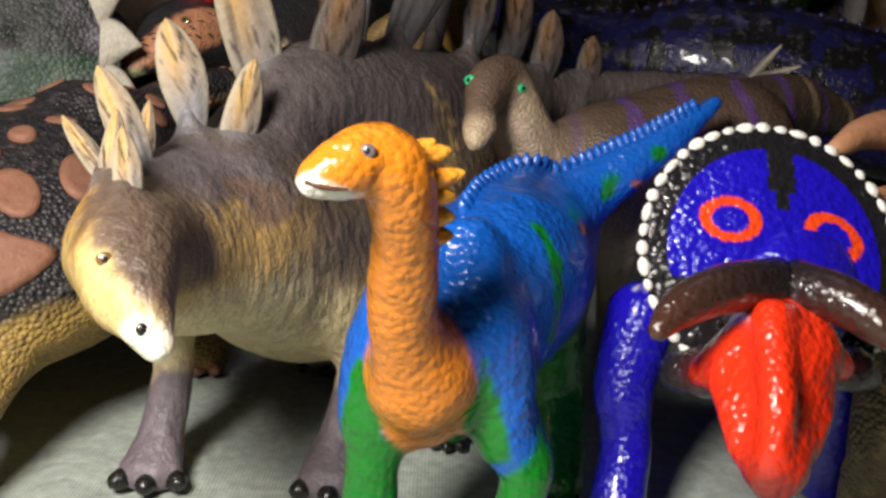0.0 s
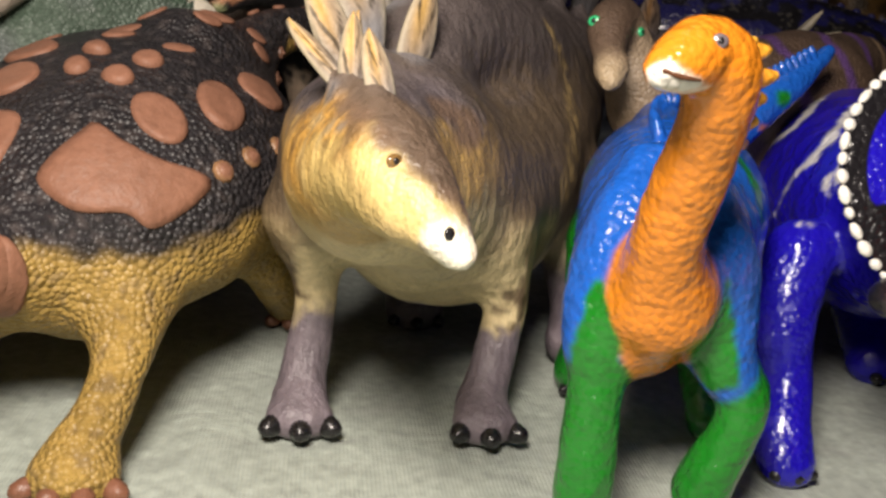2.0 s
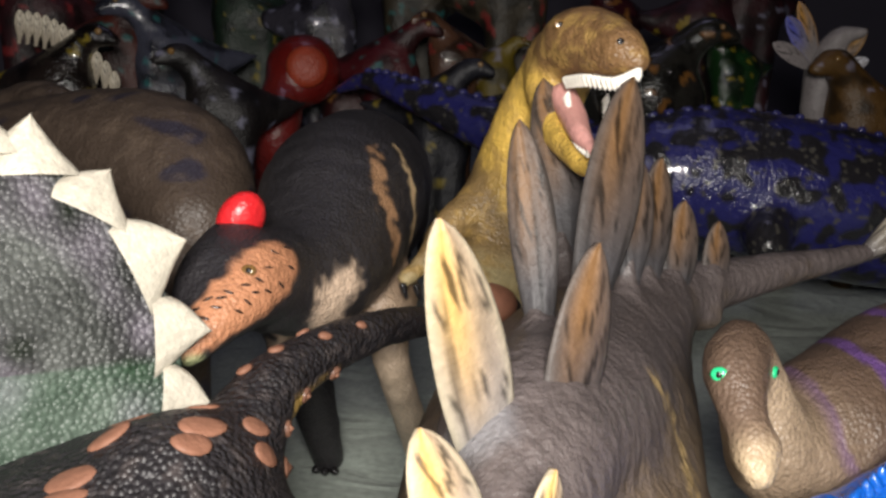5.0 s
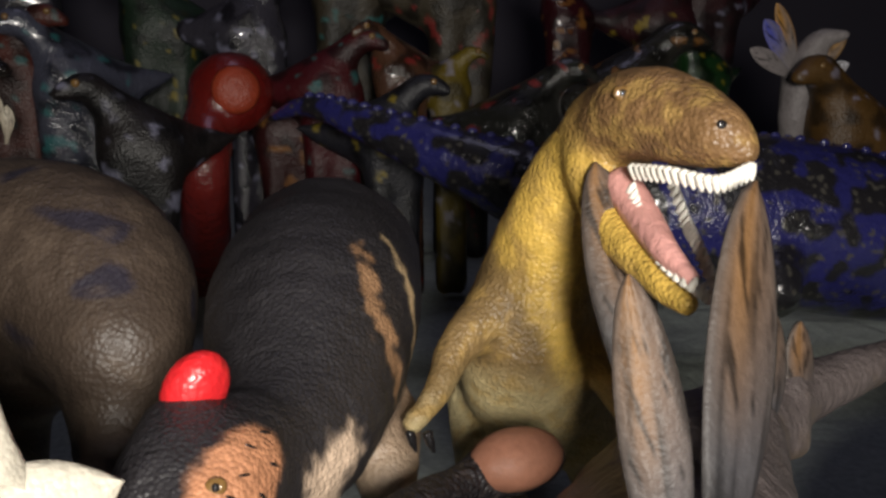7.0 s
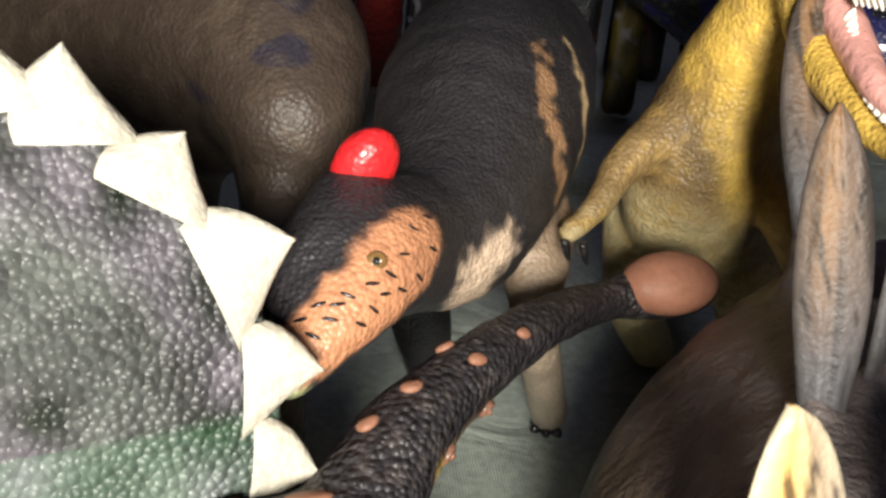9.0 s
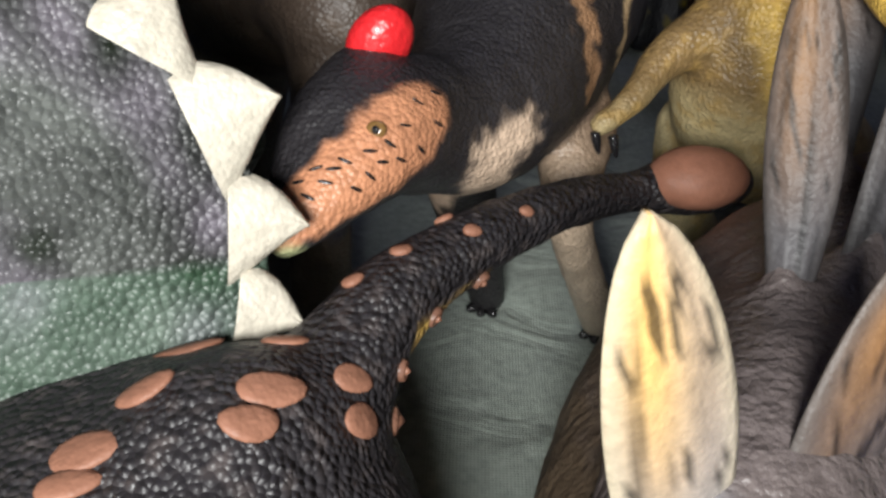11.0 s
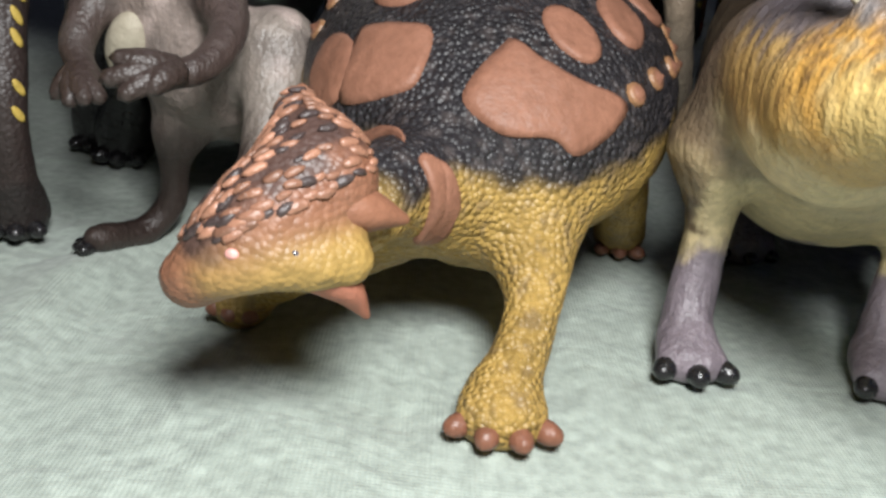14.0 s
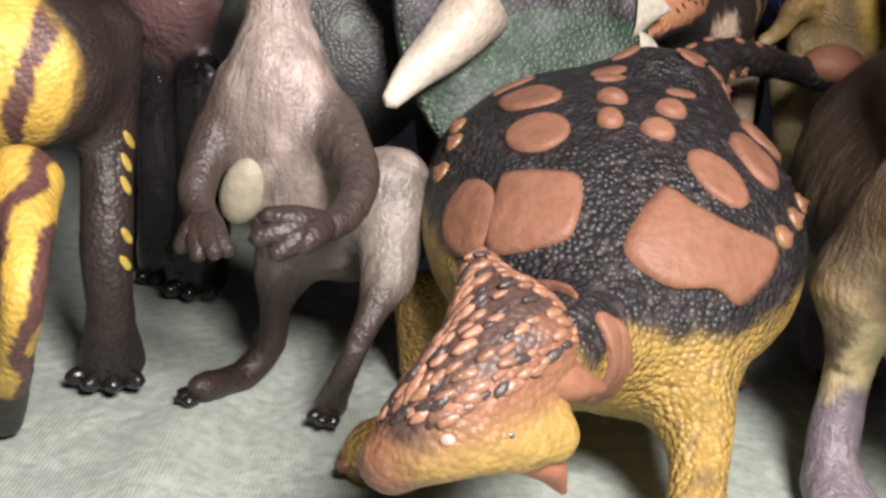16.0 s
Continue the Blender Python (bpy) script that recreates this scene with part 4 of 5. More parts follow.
    frill = part("frill", (co, faces, cols), GLOSS, root, "blue frill with black rim and two red rings")
    for j in range(38):
        a = radians(-58 + 296 * j / 37)
        p = centre + right * rx * 1.0 * math.cos(a) + up * ry * 1.0 * math.sin(a) - out * 0.4
        part("frill_stud", ball(p, (1.5 + 0.35 * math.sin(j * 2.3), 1.0 + 0.2 * math.sin(j * 1.7), 0.9), out, (-math.sin(a), 0, math.cos(a)), None, 6, 9), WHITE, frill)
    toes(root, (38, 160, 5, 5.5), (0.1, -1), 3, 2.4, BLACK, 1.0, 0.74)
    toes(root, (83, 176, 5, 5.2), (0, -1), 2, 2.2, BLACK, 1.0, 0.74)
    toes(root, (86, 210, 4, 6.4), (0, -1), 2, 2.2, BLACK, 1.0, 0.74)


build_blue_horned()


# ---- brown hadrosaur with green eyes ----
def build_hadrosaur():
    root = thing("toy_hadrosaur", (54, 237, 57), "brown vinyl toy hadrosaur with purple stripes and green eyes", "toy dinosaur")
    brown, tan = (0.085, 0.055, 0.038), (0.32, 0.24, 0.16)
    f = Flesh(4)
    f.limb([(9, 205, 66, 2.7), (9.5, 207, 67.5, 3.2)], (0.42, 0.32, 0.2))
    f.limb([(10, 209, 69.5, 3.4), (10, 213, 72, 3.8), (12, 221, 77, 5.4), (16, 227, 79, 4.9)], (0.15, 0.1, 0.07), brown)
    f.limb([(18, 226, 73, 5.9), (26, 227, 58, 9.5), (45, 236, 55, 16.7)], tan, brown)
    f.limb([(45, 236, 55, 17.9), (71, 247, 58, 21.8), (78, 249, 66, 13.3), (98, 266, 71, 9.1), (120, 280, 67, 5)], brown)
    f.limb([(47, 232, 47, 8.4), (48, 235, 30, 4.9), (54, 263, 4, 4)], tan)
    f.limb([(63, 239, 45, 8.7), (78, 279, 4, 5.2)], tan)
    co, faces, col = f.skin(1.0)
    g = grain(co, 8)
    band = step(np.sin(co[:, 0] * 0.42 + co[:, 2] * 0.1 + 0.8 * g), 0.7, 0.92)
    col = mixed(col, (0.11, 0.05, 0.2), 0.8 * band * step(co[:, 2], 55, 62) * step(co[:, 0], 30, 38))
    col = mixed(col, (0.4, 0.28, 0.17), 0.7 * step(np.sin(co[:, 0] * 0.42 + co[:, 2] * 0.1 + 0.8 * g + 2.2), 0.8, 0.95) * step(co[:, 0], 90, 105))
    col = mixed(col, (0.5, 0.42, 0.3), 0.7 * (1 - step(co[:, 2] + 6 * g, 38, 50)))
    part("body", (co, faces, col), SCALY, root)
    eye(root, (7.2, 217.1, 77.8), 1.5, (-0.8, -1, 0.2), GREEN_EYE)
    eye(root, (19.4, 220.8, 76.3), 1.3, (0.8, -1, 0.2), GREEN_EYE)


build_hadrosaur()


# ---- grey triceratops behind the ankylosaur ----
def build_grey_horned():
    root = thing("toy_triceratops", (-110, 242, 84), "grey-green scaly toy triceratops with bone-white frill edge and horns", "toy dinosaur", "horned toys")
    grey, bone = (0.06, 0.064, 0.06), (0.5, 0.46, 0.38)
    f = Flesh(14)
    f.limb([(-114, 231, 79, 6.3), (-102, 250, 77, 8.2), (-92, 266, 79, 8.1)], grey)
    f.limb([(-149, 263, 66, 24.4), (-176, 304, 61, 34.8), (-218, 367, 63, 33.4)], (0.06, 0.06, 0.06))
    f.limb([(-136, 251, 61, 9.5), (-162, 329, 6, 9.7)], (0.06, 0.06, 0.06))
    co, faces, col = f.skin(1.2)
    part("body", (co, faces, mixed(col, (0.12, 0.15, 0.12), step(grain(co, 7), 0.0, 0.5))), SCALY, root)
    part("brow_horn", horn([(-117, 222, 77, 6.8), (-123, 217, 70, 5.4), (-129, 213, 64, 3.6), (-133, 208, 59, 1.8)], 18, (0.4, 0.33, 0.27), (0.66, 0.6, 0.5)), HORNY, root, "long bone-white brow horn")
    # frill seen from the front and above
    centre = np.array((-106, 232, 76))
    e1, e2 = np.array((-79, 242, 79)), np.array((-105, 245, 114))
    right, up = unit(e1 - centre), None
    up = unit((e2 - centre) - right * ((e2 - centre) @ right))
    out = np.cross(right, up)
    if out[1] > 0:
        out = -out
    rx, ry = np.linalg.norm(e1 - centre) * 0.99, abs((e2 - centre) @ up) * 0.99
    n, m = 16, 90
    co, cols, faces = [], [], []
    for side in (0, 1):
        for i in range(n + 1):
            for j in range(m):
                a, r = 2 * math.pi * j / m, i / n
                p = centre + right * rx * r * math.cos(a) + up * ry * r * math.sin(a) + out * (5 * (1 - r * r) + 0.5 * math.sin(5 * a) * r - 2.5 * side)
                co.append(p)
                g = noise.noise(Vector(p) / 6)
                c = np.array(grey) * (1 + g)
                c = c + np.array((0.05, 0.03, 0.06)) * max(0, math.sin(r * 9 + 1)) * (0.5 + g)
                if math.sin(a) < -0.1:
                    c = c * 0.7 + np.array((0.03, 0.055, 0.035))
                cols.append(c)
    k = (n + 1) * m
    for side in (0, 1):
        for i in range(n):
            for j in range(m):
                j2 = (j + 1) % m
                q = (side * k + i * m + j, side * k + i * m + j2, side * k + (i + 1) * m + j2, side * k + (i + 1) * m + j)
                faces.append(q if side == 0 else q[::-1])
    for j in range(m):
        j2 = (j + 1) % m
        faces.append((n * m + j, n * m + j2, k + n * m + j2, k + n * m + j))
    frill = part("frill", (co, faces, cols), PEBBLY, root, "grey pebbled frill with dark purple bands")
    for j in range(12):
        a = radians(-60 + 20 * j)
        d = right * rx * math.cos(a) + up * ry * math.sin(a)
        p, dn = centre + d, unit(d)
        tang = np.cross(out, dn)
        part("frill_tooth", leaf(p - dn * 4.5, p + dn * (5.2 + 1.3 * math.sin(j * 2.1)) + tang * 2.5 * math.sin(j * 1.3), 15.5 + 2 * math.sin(j * 1.9), tang, 5.5, bone, bone, bone, 0, True), HORNY, frill, "bone-white frill tooth")


build_grey_horned()


# ---- black crested theropod ----
def build_crested():
    root = thing("toy_theropod", (-53, 304, 68), "black toy theropod with orange spotted face and red crest", "toy dinosaur", "meat-eating toys")
    black, orange, pale = (0.022, 0.02, 0.022), (0.46, 0.21, 0.11), (0.6, 0.45, 0.33)
    f = Flesh(4)
    f.limb([(-78, 250, 73, 3.3), (-73, 257, 77, 5.5), (-67, 269, 80, 8.6), (-64, 279, 79, 9.6)], black)
    f.limb([(-79, 259, 77, 3.4), (-75, 267, 82, 6.0), (-71, 276, 84, 7.0)], black)
    f.limb([(-64, 280, 76, 9.8), (-53, 298, 75, 14.8), (-44, 329, 84, 21.3), (-36, 360, 84, 20.9)], black)
    f.limb([(-36, 360, 84, 20.9), (-26, 387, 70, 16.4)], black)
    f.limb([(-33, 318, 64, 8.5), (-33, 304, 49, 4.6), (-17, 339, 4, 4.7)], (0.3, 0.2, 0.13), (0.5, 0.42, 0.32))
    f.limb([(-59, 323, 62, 9.1), (-45, 347, 4, 4.8)], black)
    co, faces, col = f.skin(1.0)
    # orange spotted face, pale throat, brown stripes on the flank
    g = grain(co, 3)
    col = mixed(col, pale, 0.9 * near(co, [((-61, 326.9, 41.5), 4), ((-50.5, 279.7, 71), 5), ((-45.4, 284, 75.5), 3.5)], 2.0, 3))
    col = mixed(col, orange, near(co, [((-79, 248.8, 75.6), 4.2), ((-73.5, 251.3, 78.9), 4.6), ((-67.5, 256.4, 81.5), 6), ((-63.1, 262, 84.3), 6.5), ((-60.3, 267.4, 85.7), 4.5)], 0.8, 1.2))
    col = mixed(col, (0.3, 0.17, 0.09), 0.9 * near(co, [((-36.7, 318.6, 100.8), 1.2), ((-36.3, 305.3, 91.9), 2.2), ((-33.2, 302.5, 76.9), 2.0)], 0.8, 3))
    col = mixed(col, (0.5, 0.36, 0.2), 0.9 * near(co, [((-30.2, 324.5, 99.6), 0.8), ((-27, 317.6, 90.4), 1.4), ((-27.5, 314.9, 78.2), 1.4)], 0.8, 2))
    col = mixed(col, (0.25, 0.27, 0.14), 0.9 * near(co, [((-77.6, 248.4, 70.8), 2.6)], 0.8))
    part("body", (co, faces, col), SCALY, root, "black scaly skin with orange patches")
    part("crest", ball((-69, 278.5, 90.8), (5.0, 3.8, 6.2), (0.45, -0.1, 1), (1, 0.3, 0.4), None, 12, 20), RED, root, "rounded red head crest")
    toes(root, (-17, 339, 4, 4.7), (-0.3, -1), 3, 1.9, BLACK, 1.0, 0.74)
    toes(root, (-45, 347, 4, 4.8), (-0.3, -1), 3, 1.9, BLACK, 1.0, 0.74)
    eye(root, (-67.5, 259.8, 84.9), 1.5, (-0.1, -1, 0.4), AMBER)
    dashes = [(-62.3, 266.4, 86.8), (-59.4, 266.8, 83.5), (-63.5, 262.2, 84.9), (-61.4, 262.4, 81.3), (-63.9, 259.3, 81), (-66.2, 257.3, 81.4), (-67.7, 255.4, 80.1), (-69.4, 253.6, 78.9), (-68, 257.2, 82.9), (-65.5, 259.2, 83.3), (-73.3, 252.5, 80), (-72.4, 254, 81.4), (-75.3, 250.9, 78.5), (-77.9, 257.8, 78.7), (-60.1, 270.6, 86.6), (-71.1, 255.1, 82.2), (-76.8, 253.1, 79.4), (-74.7, 254.2, 81.1)]
    for i, c in enumerate(dashes):
        q, nrm = f.snap(c)
        part("face_mark", ball(q, (1.15, 0.3, 0.2), nrm, (0.7, 0.2, -0.6 + 0.3 * (i % 3)), None, 4, 8), BLACK, root, "dark painted dash")


build_crested()


# ---- yellow tyrannosaur with an open mouth ----
def build_tyrannosaur():
    root = thing("toy_tyrannosaur", (1, 320, 53), "yellow-brown toy tyrannosaur with wide open toothed mouth", "toy dinosaur", "meat-eating toys")
    brown, yellow = (0.17, 0.095, 0.04), (0.6, 0.39, 0.08)
    f = Flesh(3)
    f.limb([(9, 265, 125, 2.2), (7, 269, 127, 4.9), (6, 278, 128, 6.9), (4, 288, 128, 7.9), (4, 298, 124, 8)], brown)
    f.limb([(5, 300, 123, 8.1), (3, 310, 112, 9.5), (1, 318, 95, 11.8), (-1, 321, 76, 14.5), (7, 332, 60, 15.8)], yellow)
    f.limb([(0, 296, 118, 5.3), (-1, 286, 110, 3.9), (-1, 272, 106, 3.1), (-1, 261, 104, 2.1)], yellow)
    f.limb([(-11, 316, 86, 5.6), (-20, 310, 81, 3.9), (-25, 304, 76, 2.8), (-31, 299, 72, 2.2)], yellow)
    f.limb([(8, 315, 80, 5.1), (11, 307, 73, 3.6), (12.5, 301, 68, 2.6), (14, 298, 64, 2)], yellow)
    f.limb([(21, 331, 57, 11.5), (20, 325, 44, 7.6), (47, 359, 4, 6.3)], (0.5, 0.4, 0.2))
    f.limb([(-3, 336, 57, 10.2), (-5, 330, 42, 6.3), (19, 372, 4, 6.4)], (0.5, 0.4, 0.2))
    f.limb([(11, 341, 57, 15.9), (24, 380, 47, 14.1), (39, 429, 37, 8.4)], brown)
    co, faces, col = f.skin(0.9)
    g = grain(co, 4) + 0.5 * grain(co, 1.6, 2)
    a, b = np.array((10, 324, 107)), np.array((0, 323, 75))
    side = (co[:, 0] - a[0]) * 0.9 + (co[:, 2] - a[2]) * 0.35
    head = step(co[:, 2], a[2] + 4, a[2] + 8)
    col = mixed(col, (0.1, 0.065, 0.045), 0.8 * step(-side + 2.5 * g, 17, 23) * (1 - head * 0.7))
    col = mixed(col, (0.6, 0.5, 0.27), 0.7 * (1 - step(co[:, 2] + 3 * g, b[2] - 8, b[2] + 4)))
    col = mixed(col, (0.42, 0.27, 0.08), 0.5 * step(g, 0.05, 0.4))
    part("body", (co, faces, col), SCALY, root)
    part("mouth_lining", horn([(1, 288, 117, 3.1), (1, 280, 113, 3), (-1, 268, 110, 2.1), (-1, 260, 108, 1.1)], 12, None), PINK, root, "pale pink mouth and tongue")
    ups = curve([(-1, 280, 121), (0, 271, 122), (3, 263, 122), (7, 261, 124)], 6)
    low = curve([(0, 282, 116), (-1, 275, 111), (-2, 266, 108), (-1, 256, 106)], 6)
    far = curve([(12, 290, 115), (8, 278, 111), (5, 270, 110), (2, 260, 107)], 5)
    for k, row in enumerate((ups, low, far)):
        for p in row:
            d = np.array((0.1, -0.25, -1.0 if k == 0 else 0.9))
            part("tooth", horn([(*p, 0.95), (*(p + d * 1.2), 0.75), (*(p + d * 2.2), 0.25)], 7), TOOTH, root, "white tooth")
    eye(root, (-2, 283.4, 131.9), 1.5, (-0.1, -1, 0.2), AMBER)
    part("nostril", ball((4.8, 265.3, 129.1), (0.9, 0.7, 0.5), (0.2, -1, 0.3)), BLACK, root)
    for p in ((-29, 297, 71), (-32, 298, 71), (14, 296, 63), (16, 298, 63)):
        part("claw", horn([(*p, 1.0), (p[0] + 0.5, p[1] - 0.5, p[2] - 2, 0.8), (p[0] + 1.0, p[1] - 1, p[2] - 3.5, 0.3)], 7), BLACK, root, "black painted claw")


build_tyrannosaur()


# ---- pale hadrosaur standing upright ----
def build_upright():
    root = thing("toy_iguanodon", (-153, 206, 0), "grey-brown upright toy iguanodon with pale chest and dark hands", "toy dinosaur")
    dark, pale, grey = (0.04, 0.027, 0.023), (0.33, 0.26, 0.23), (0.1, 0.08, 0.07)
    f = Flesh(4)
    f.limb([(-155, 207, 87, 5.4), (-154, 206, 73, 5.8), (-153, 205, 61, 9.7), (-150, 207, 48, 11.6), (-146, 211, 36, 11), (-138, 232, 28, 11.7), (-124, 280, 16, 7.7)], pale, grey)
    f.limb([(-160, 204, 58, 5.9), (-164, 199, 49, 4.2), (-165, 192, 42, 3.1), (-161, 186, 38, 2.7)], (0.07, 0.05, 0.045), dark)
    f.limb([(-143, 201, 55, 5.5), (-137, 188, 49, 3.6), (-139, 177, 44, 2.9), (-147, 170, 43, 2.4)], (0.07, 0.05, 0.045), dark)
    f.limb([(-132, 207, 43, 8), (-131, 201, 33, 6.1), (-131, 196, 28, 3.9)], (0.22, 0.185, 0.16))
    f.limb([(-131, 197, 28, 3.7), (-134, 191, 22, 2.8), (-137, 188, 14, 2.4), (-140, 195, 3, 3.2)], dark)
    f.limb([(-151, 213, 32, 7.8), (-152, 212, 24, 5)], grey)
    f.limb([(-152, 212, 23, 4.7), (-153, 212, 16, 3.4), (-154, 213, 7, 3.1), (-159, 210, 1, 3.2), (-165, 199, 3, 3)], dark)
    co, faces, col = f.skin(0.9)
    col = mixed(col, (0.44, 0.35, 0.32), 0.7 * step(grain(co, 6), 0.0, 0.4) * step(co[:, 2], 35, 45) * step(col.mean(1), 0.1, 0.18))
    col = mixed(col, (0.09, 0.075, 0.07), 0.4 * step(grain(co, 8, 6), 0.1, 0.4) * step(co[:, 2], 30, 40))
    part("body", (co, faces, col), WRINKLY, root)
    for p in ((-166, 184, 35), (-162, 180, 35), (-159, 179, 36), (-157, 181, 36)):
        b = (-163, 188, 39)
        part("finger", horn([(*b, 2.6), ((p[0] + b[0]) / 2, (p[1] + b[1]) / 2 - 1, (p[2] + b[2]) / 2, 2.2), (*p, 1.3)], 9, dark), VINYL, root)
    for p in ((-150, 168, 46), (-151, 166, 43), (-148, 165, 41), (-144, 166, 42)):
        b = (-142, 172, 44)
        part("finger", horn([(*b, 2.6), ((p[0] + b[0]) / 2, (p[1] + b[1]) / 2 - 1, (p[2] + b[2]) / 2 + 0.5, 2.3), (*p, 1.4)], 9, dark), VINYL, root)
    part("egg", ball((-158, 199, 42), (4.2, 3, 7), (0.3, -0.3, 1), (1, 0, 0), (0.34, 0.3, 0.23), 10, 16), PLAIN, root, "cream-coloured swelling between the hands")
    toes(root, (-165, 199, 3, 3), (-1, -0.5), 3, 1.9, BLACK, 1.0, 0.74)
    toes(root, (-140, 195, 3, 3.2), (-0.4, -1), 3, 1.9, BLACK, 1.0, 0.74)


build_upright()


# ---- yellow and dark striped dinosaur ----
def build_striped():
    root = thing("toy_striped_dinosaur", (-186, 207, 0), "yellow toy dinosaur with dark brown stripes and black legs", "toy dinosaur")
    yellow, dark = (0.6, 0.38, 0.07), (0.03, 0.02, 0.018)
    f = Flesh(4)
    f.limb([(-195, 200, 61, 14.7), (-209, 201, 63, 18.6), (-235, 212, 62, 19.6)], yellow)
    f.limb([(-185, 210, 67, 6.4), (-184, 206, 48, 5), (-183, 201, 28, 4.8), (-183, 203, 14, 4.7), (-184, 207, 4, 6.6)], dark)
    f.limb([(-190, 181, 45, 6.3), (-185, 168, 39, 4), (-184, 163, 29, 3), (-195, 182, 3, 3.5)], yellow)
    f.limb([(-229, 207, 44, 9.3), (-222, 185, 4, 5.9)], dark)
    co, faces, col = f.skin(1.0)
    g = grain(co, 9)
    leg = np.array((-184, 205, 43))
    is_leg = 1 - step(np.hypot(co[:, 0] - leg[0], co[:, 1] - leg[1]), 13, 16)
    stripe = step(np.sin(co[:, 0] * 0.75 - co[:, 2] * 0.2 + 2.0 * g), 0.3, 0.5)
    col = mixed(col, (0.11, 0.05, 0.045), stripe * (1 - is_leg))
    col = mixed(col, dark, is_leg)
    col = mixed(col, (0.02, 0.015, 0.014), 1 - step(co[:, 2] + 2 * g, 11, 13))
    part("body", (co, faces, col), VINYL, root)
    for i, p in enumerate(((-179, 202, 45), (-179, 201, 41), (-178, 199, 32), (-178, 198, 27), (-178, 203, 49))):
        q, nrm = f.snap(p)
        part("spot", ball(q, (0.9, 2.2, 0.3), nrm, (1, 0, 0.4), (0.45, 0.32, 0.07), 5, 10), PLAIN, root, "yellow painted spot")
    toes(root, (-184, 207, 4, 7.3), (0, -1), 4, 2.6, BLACK, 1.0, 0.74)


build_striped()


# ---- black glossy-footed dinosaur behind ----
def build_black_legged():
    root = thing("toy_dark_dinosaur", (-180, 251, 0), "dark brown toy dinosaur with glossy black feet", "toy dinosaur")
    f = Flesh(4)
    dark, plum = (0.015, 0.012, 0.013), (0.16, 0.085, 0.085)
    f.limb([(-183, 266, 74, 17.4), (-213, 309, 76, 28.1), (-256, 362, 80, 33.2)], plum)
    f.limb([(-188, 268, 63, 8.2), (-188, 264, 36, 6.2), (-189, 270, 5, 7)], dark)
    f.limb([(-176, 258, 54, 7.7), (-177, 260, 21, 6.6), (-179, 262, 6, 8.2)], dark)
    co, faces, col = f.skin(1.2)
    part("body", (co, faces, col), GLOSS, root)
    toes(root, (-179, 262, 6, 8.2), (0, -1), 3, 3.2, BLACK, 1.0, 0.74)
    toes(root, (-189, 270, 5, 7), (0, -1), 3, 2.8, BLACK, 1.0, 0.74)


build_black_legged()


# ---- the row behind: large brown body, long blue crocodile, red and coloured toys ----
def build_brown_back():
    root = thing("toy_sauropod", (-100, 364, 59), "big brown toy sauropod with dark blotches, seen from behind", "toy dinosaur")
    f = Flesh(6)
    brown = (0.065, 0.046, 0.034)
    f.limb([(-134, 400, 74, 28.9), (-105, 380, 79, 30.1), (-89, 360, 83, 23.2), (-82, 338, 77, 14.5)], brown)
    f.limb([(-83, 334, 63, 9.4), (-84, 320, 51, 6.8), (-84, 326, 5, 7.6)], brown)
    f.limb([(-129, 410, 73, 21.6), (-137, 437, 95, 11.8), (-168, 456, 87, 8.2)], brown)
    f.limb([(-115, 383, 52, 14.8), (-111, 328, 5, 8.7)], brown)
    co, faces, col = f.skin(1.4)
    col = mixed(col, (0.025, 0.022, 0.035), 0.9 * step(grain(co, 11), 0.28, 0.42))
    col = mixed(col, (0.11, 0.08, 0.058), 0.5 * step(grain(co, 5, 3), 0.1, 0.5))
    part("body", (co, faces, col), VINYL, root)
    toes(root, (-84, 326, 5, 7.6), (0, -1), 3, 2.6, BLACK, 1.0, 0.8)
    toes(root, (-111, 328, 5, 8.7), (0, -1), 3, 2.8, BLACK, 1.0, 0.8)


def build_crocodile():
    root = thing("toy_crocodile", (79, 403, 61), "long glossy dark blue and black toy crocodile lying across", "toy reptile")
    f = Flesh(5)
    blue, black = (0.02, 0.02, 0.11), (0.015, 0.014, 0.016)
    f.limb([(-25, 570, 95, 2), (-10, 551, 102, 4.7), (14, 528, 95, 8.3), (47, 503, 83, 13.4), (87, 483, 69, 21), (131, 472, 69, 30.1), (191, 463, 58, 34.3), (268, 458, 43, 28.8)], blue)
    f.limb([(152, 453, 55, 12.2), (143, 434, 43, 8.2), (216, 547, 4, 9.4)], black)
    co, faces, col = f.skin(1.3)
    g = grain(co, 8)
    col = mixed(col, black, step(g, -0.05, 0.15))
    col = mixed(col, (0.07, 0.065, 0.055), step(grain(co, 2.4, 9), 0.36, 0.5))
    part("body", (co, faces, col), GLOSS, root, "glossy lumpy blue-black hide")
    ridge = [(-9, 553, 108), (15, 530, 104), (48, 507, 96), (89, 489, 89), (129, 475, 97), (189, 467, 90), (236, 463, 79)]
    for k, p in enumerate(curve(ridge, 6)):
        for side in (-1, 1):
            q, nrm = f.snap(p + np.array((side * 1.5, side * (2 + k * 0.12), 0)))
            part("back_scute", ball(q, (2.4, 1.6, 1.5), nrm, (1, 0.2, 0), (0.03, 0.03, 0.12), 5, 9), GLOSS, root)


build_brown_back()
build_crocodile()


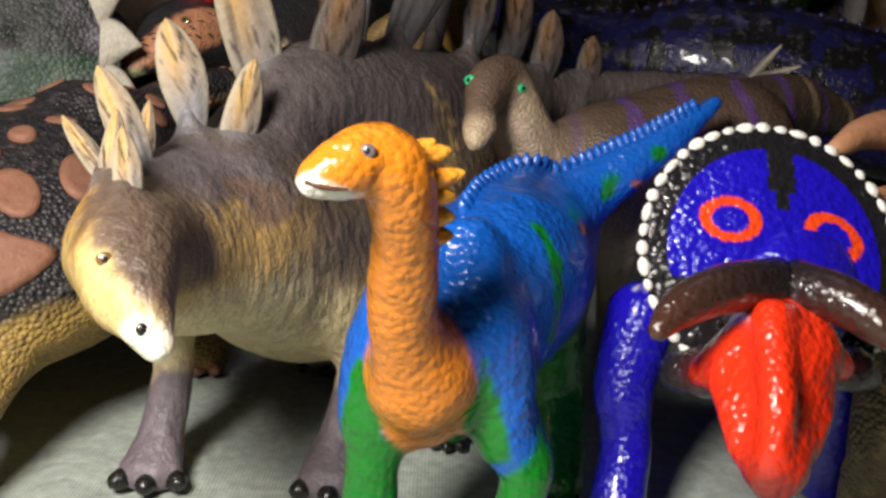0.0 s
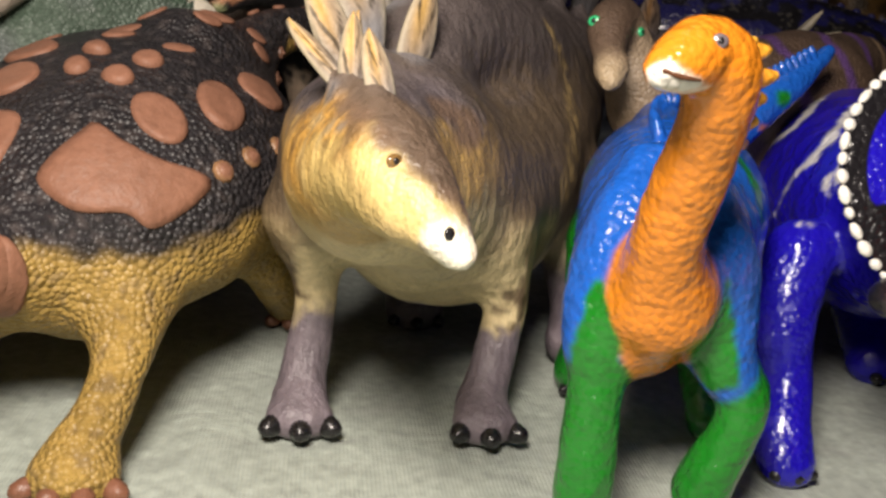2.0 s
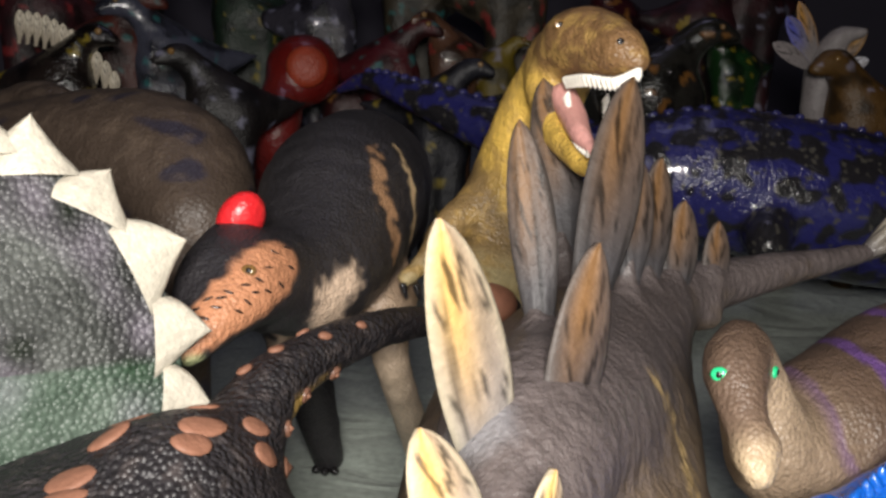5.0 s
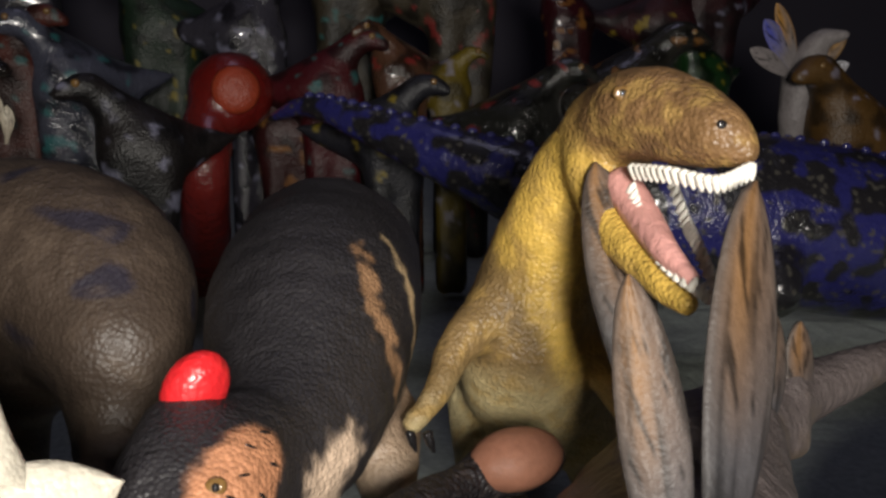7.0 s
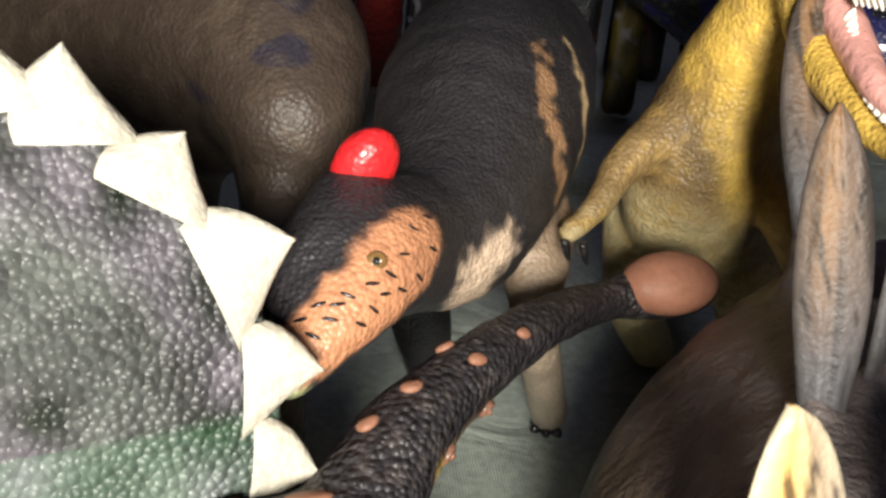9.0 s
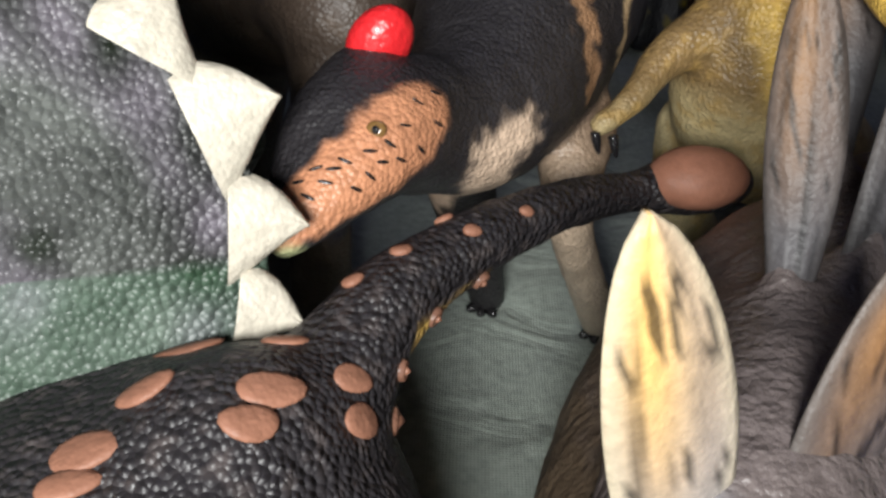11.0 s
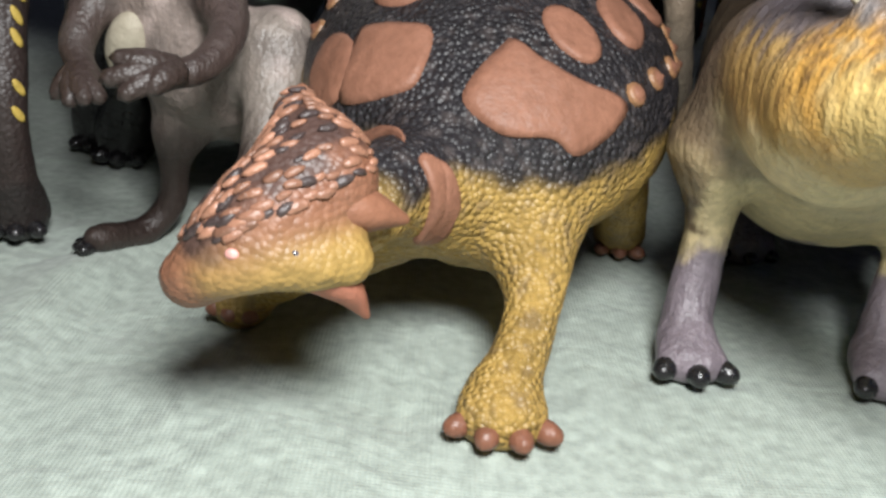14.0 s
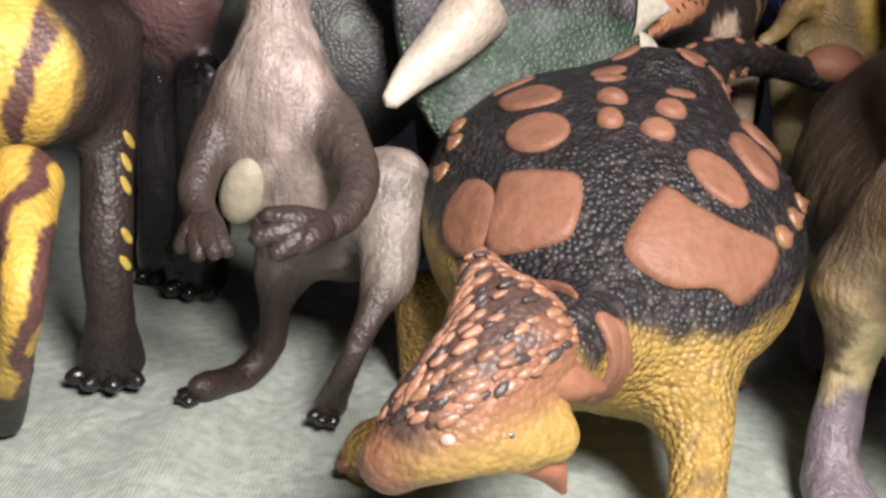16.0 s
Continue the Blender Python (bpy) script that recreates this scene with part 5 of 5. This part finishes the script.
def build_edge_toy():
    root = thing("toy_armoured_dinosaur", (97, 182, 0), "olive-brown scaly toy dinosaur with tan spikes", "toy dinosaur")
    f = Flesh(4)
    olive = (0.13, 0.1, 0.05)
    f.limb([(94, 172, 50, 12.8), (87, 163, 37, 7.8), (84, 157, 24, 6.1), (88, 165, 6, 6.2)], olive)
    f.limb([(94, 172, 50, 12.8), (129, 202, 46, 18.6)], olive)
    co, faces, col = f.skin(1.0)
    part("body", (co, faces, mixed(col, (0.25, 0.18, 0.08), step(grain(co, 3), 0, 0.4))), PEBBLY, root)
    for nodes in ([(90, 179, 77, 4.9), (78, 172, 77, 3.1), (71, 166, 75, 1.9), (68, 164, 74, 0.8)], [(94, 176, 65, 3.6), (83, 169, 66, 2.2), (76, 164, 67, 0.9)]):
        part("spike", horn(nodes, 14, (0.3, 0.13, 0.07), (0.5, 0.25, 0.13)), PLAIN, root, "smooth tan spike")
    f2 = horn([(111, 193, 54, 7.1), (95, 182, 69, 5.7), (89, 179, 76, 4.7)], 12, olive)
    part("spike_base", f2, PEBBLY, root)


build_edge_toy()


def build_back_row():
    red = thing("toy_red_dinosaur", (-45, 522, 106), "dark red glossy round-bodied toy in the back row", "toy")
    f = Flesh(5)
    f.mass((-39, 604, 103), (20, 20, 19), (0.12, 0.008, 0.006))
    f.limb([(-50, 595, 90, 11.8), (-54, 578, 66, 11.6), (-52, 636, 5, 13.2)], (0.12, 0.012, 0.01))
    part("body", f.skin(2.0), GLOSS, red)
    part("belly_patch", ball((-38, 587, 106), (11, 11, 4), (0, -1, 0.15), (1, 0, 0), (0.26, 0.035, 0.012), 8, 20), VINYL, red, "orange-red disc on the front")
    rnd = random.Random(9)
    specs = [
        ((-153, 550, 107, 17.9), (0.05, 0.035, 0.03), "dark brown toy dinosaur with cream spines in shadow"), ((-81, 531, 100, 17.8), (0.03, 0.022, 0.022), "black horned toy dinosaur in shadow"),
        ((7, 606, 115, 18.3), (0.2, 0.01, 0.02), "crimson toy dinosaur in the back row"), ((42, 607, 122, 15.5), (0.3, 0.14, 0.08), "tan toy dinosaur in the back row"),
        ((157, 583, 114, 24.8), (0.06, 0.055, 0.045), "grey-brown toy dinosaur in the back row"), ((208, 604, 121, 16.3), (0.03, 0.12, 0.03), "green toy dinosaur in the back row"),
        ((67, 605, 113, 12.5), (0.45, 0.32, 0.02), "yellow toy dinosaur in the back row"), ((-112, 630, 119, 21.3), (0.2, 0.21, 0.3), "pale blue-grey toy dinosaur in the back row"),
        ((96, 570, 101, 20.8), (0.07, 0.07, 0.06), "dark olive toy dinosaur in the back row"), ((-12, 622, 95, 18.9), (0.12, 0.012, 0.012), "dark red toy dinosaur in the back row"), ((31, 580, 96, 17.8), (0.05, 0.05, 0.07), "slate toy dinosaur in the back row"),
        ((255, 541, 101, 24), (0.3, 0.15, 0.03), "ochre toy dinosaur in the back row"), ((-138, 632, 124, 18.1), (0.25, 0.05, 0.03), "rust-red toy dinosaur in the back row")]
    for i in range(9):
        specs.append(((-190 + 58 * i + rnd.uniform(-9, 9), 690 + rnd.uniform(-20, 30), 146 + rnd.uniform(-8, 24), rnd.uniform(17, 24)), rnd.choice([(0.12, 0.02, 0.03), (0.05, 0.06, 0.12), (0.2, 0.16, 0.1), (0.04, 0.09, 0.05), (0.16, 0.15, 0.2)]), "large toy dinosaur in the last row, shade in its paint"))
    bright = [(0.4, 0.3, 0.02), (0.3, 0.3, 0.42), (0.03, 0.2, 0.2), (0.35, 0.03, 0.03), (0.35, 0.15, 0.03)]
    for k, (c, col, label) in enumerate(specs):
        ob = thing("toy_dinosaur", c, label, "toy dinosaur", "toys in the back row")
        g = Flesh(8)
        # body paint scaled down to stand in for the dim light back here
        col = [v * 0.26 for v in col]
        r, f = c[3], 1 if k % 2 else -1
        low = max(c[2] - r * 0.6, r * 0.8)
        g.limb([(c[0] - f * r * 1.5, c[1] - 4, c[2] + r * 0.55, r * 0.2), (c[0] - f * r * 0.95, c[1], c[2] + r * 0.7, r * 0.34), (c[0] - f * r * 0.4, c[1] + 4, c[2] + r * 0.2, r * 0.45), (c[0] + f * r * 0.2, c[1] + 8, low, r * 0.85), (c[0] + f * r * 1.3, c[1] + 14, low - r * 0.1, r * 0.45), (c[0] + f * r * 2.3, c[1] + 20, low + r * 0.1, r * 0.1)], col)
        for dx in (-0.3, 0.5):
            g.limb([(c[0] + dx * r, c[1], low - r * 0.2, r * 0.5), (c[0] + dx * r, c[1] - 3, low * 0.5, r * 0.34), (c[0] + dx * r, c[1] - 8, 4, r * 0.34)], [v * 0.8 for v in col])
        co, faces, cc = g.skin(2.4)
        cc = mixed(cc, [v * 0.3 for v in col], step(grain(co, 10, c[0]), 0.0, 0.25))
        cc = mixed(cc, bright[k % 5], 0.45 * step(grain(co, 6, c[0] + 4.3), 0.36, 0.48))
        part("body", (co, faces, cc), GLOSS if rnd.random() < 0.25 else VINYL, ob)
        part("eye", ball((c[0] - f * r * 1.1, c[1] - r * 0.33, c[2] + r * 0.8), (1.6, 1.6, 1.0), (0, -1, 0.2)), AMBER, ob)
        if k == 0:
            for i in range(12):
                x, z = c[0] - r * 0.9 + i * r * 0.2, c[2] + r * (0.75 - 0.012 * i * i)
                part("back_spine", leaf((x, c[1] + 4, z - 6), (x + 1, c[1] + 4, z + 9), 5, (1, 0, 0), 1.6, (0.3, 0.26, 0.2), (0.55, 0.5, 0.4), (0.5, 0.45, 0.35)), PLAIN, ob, "cream back spine")
    # a winged toy: long fingers of ochre, grey and blue
    c = (229, 561, 114, 18.3)
    ob = thing("toy_winged_reptile", c, "grey toy pterosaur with ochre and blue wing fingers", "toy dinosaur")
    g = Flesh(5)
    g.limb([(c[0] + 8, c[1], c[2] - 20, 8), (c[0] + 10, c[1], c[2], 10), (c[0] + 14, c[1] - 4, c[2] + 16, 6), (c[0] + 24, c[1] - 10, c[2] + 20, 3)], (0.2, 0.18, 0.18))
    g.limb([(c[0] + 8, c[1], c[2] - 20, 7), (c[0] + 6, c[1], 4, 5)], (0.2, 0.18, 0.18))
    part("body", g.skin(1.6), VINYL, ob)
    for dx, dz, w, mid in ((-18, 26, 11, (0.08, 0.09, 0.4)), (-12, 34, 9, (0.4, 0.2, 0.04)), (-24, 12, 9, (0.25, 0.22, 0.22)), (30, 22, 11, (0.42, 0.22, 0.04)), (34, 6, 9, (0.65, 0.65, 0.7))):
        part("wing_finger", leaf((c[0] + 8, c[1], c[2] - 4), (c[0] + dx, c[1] - 3, c[2] + dz), w, (dz, 0, -dx), 2, (0.2, 0.18, 0.18), mid, mid), PLAIN, ob, "painted wing finger")


build_back_row()
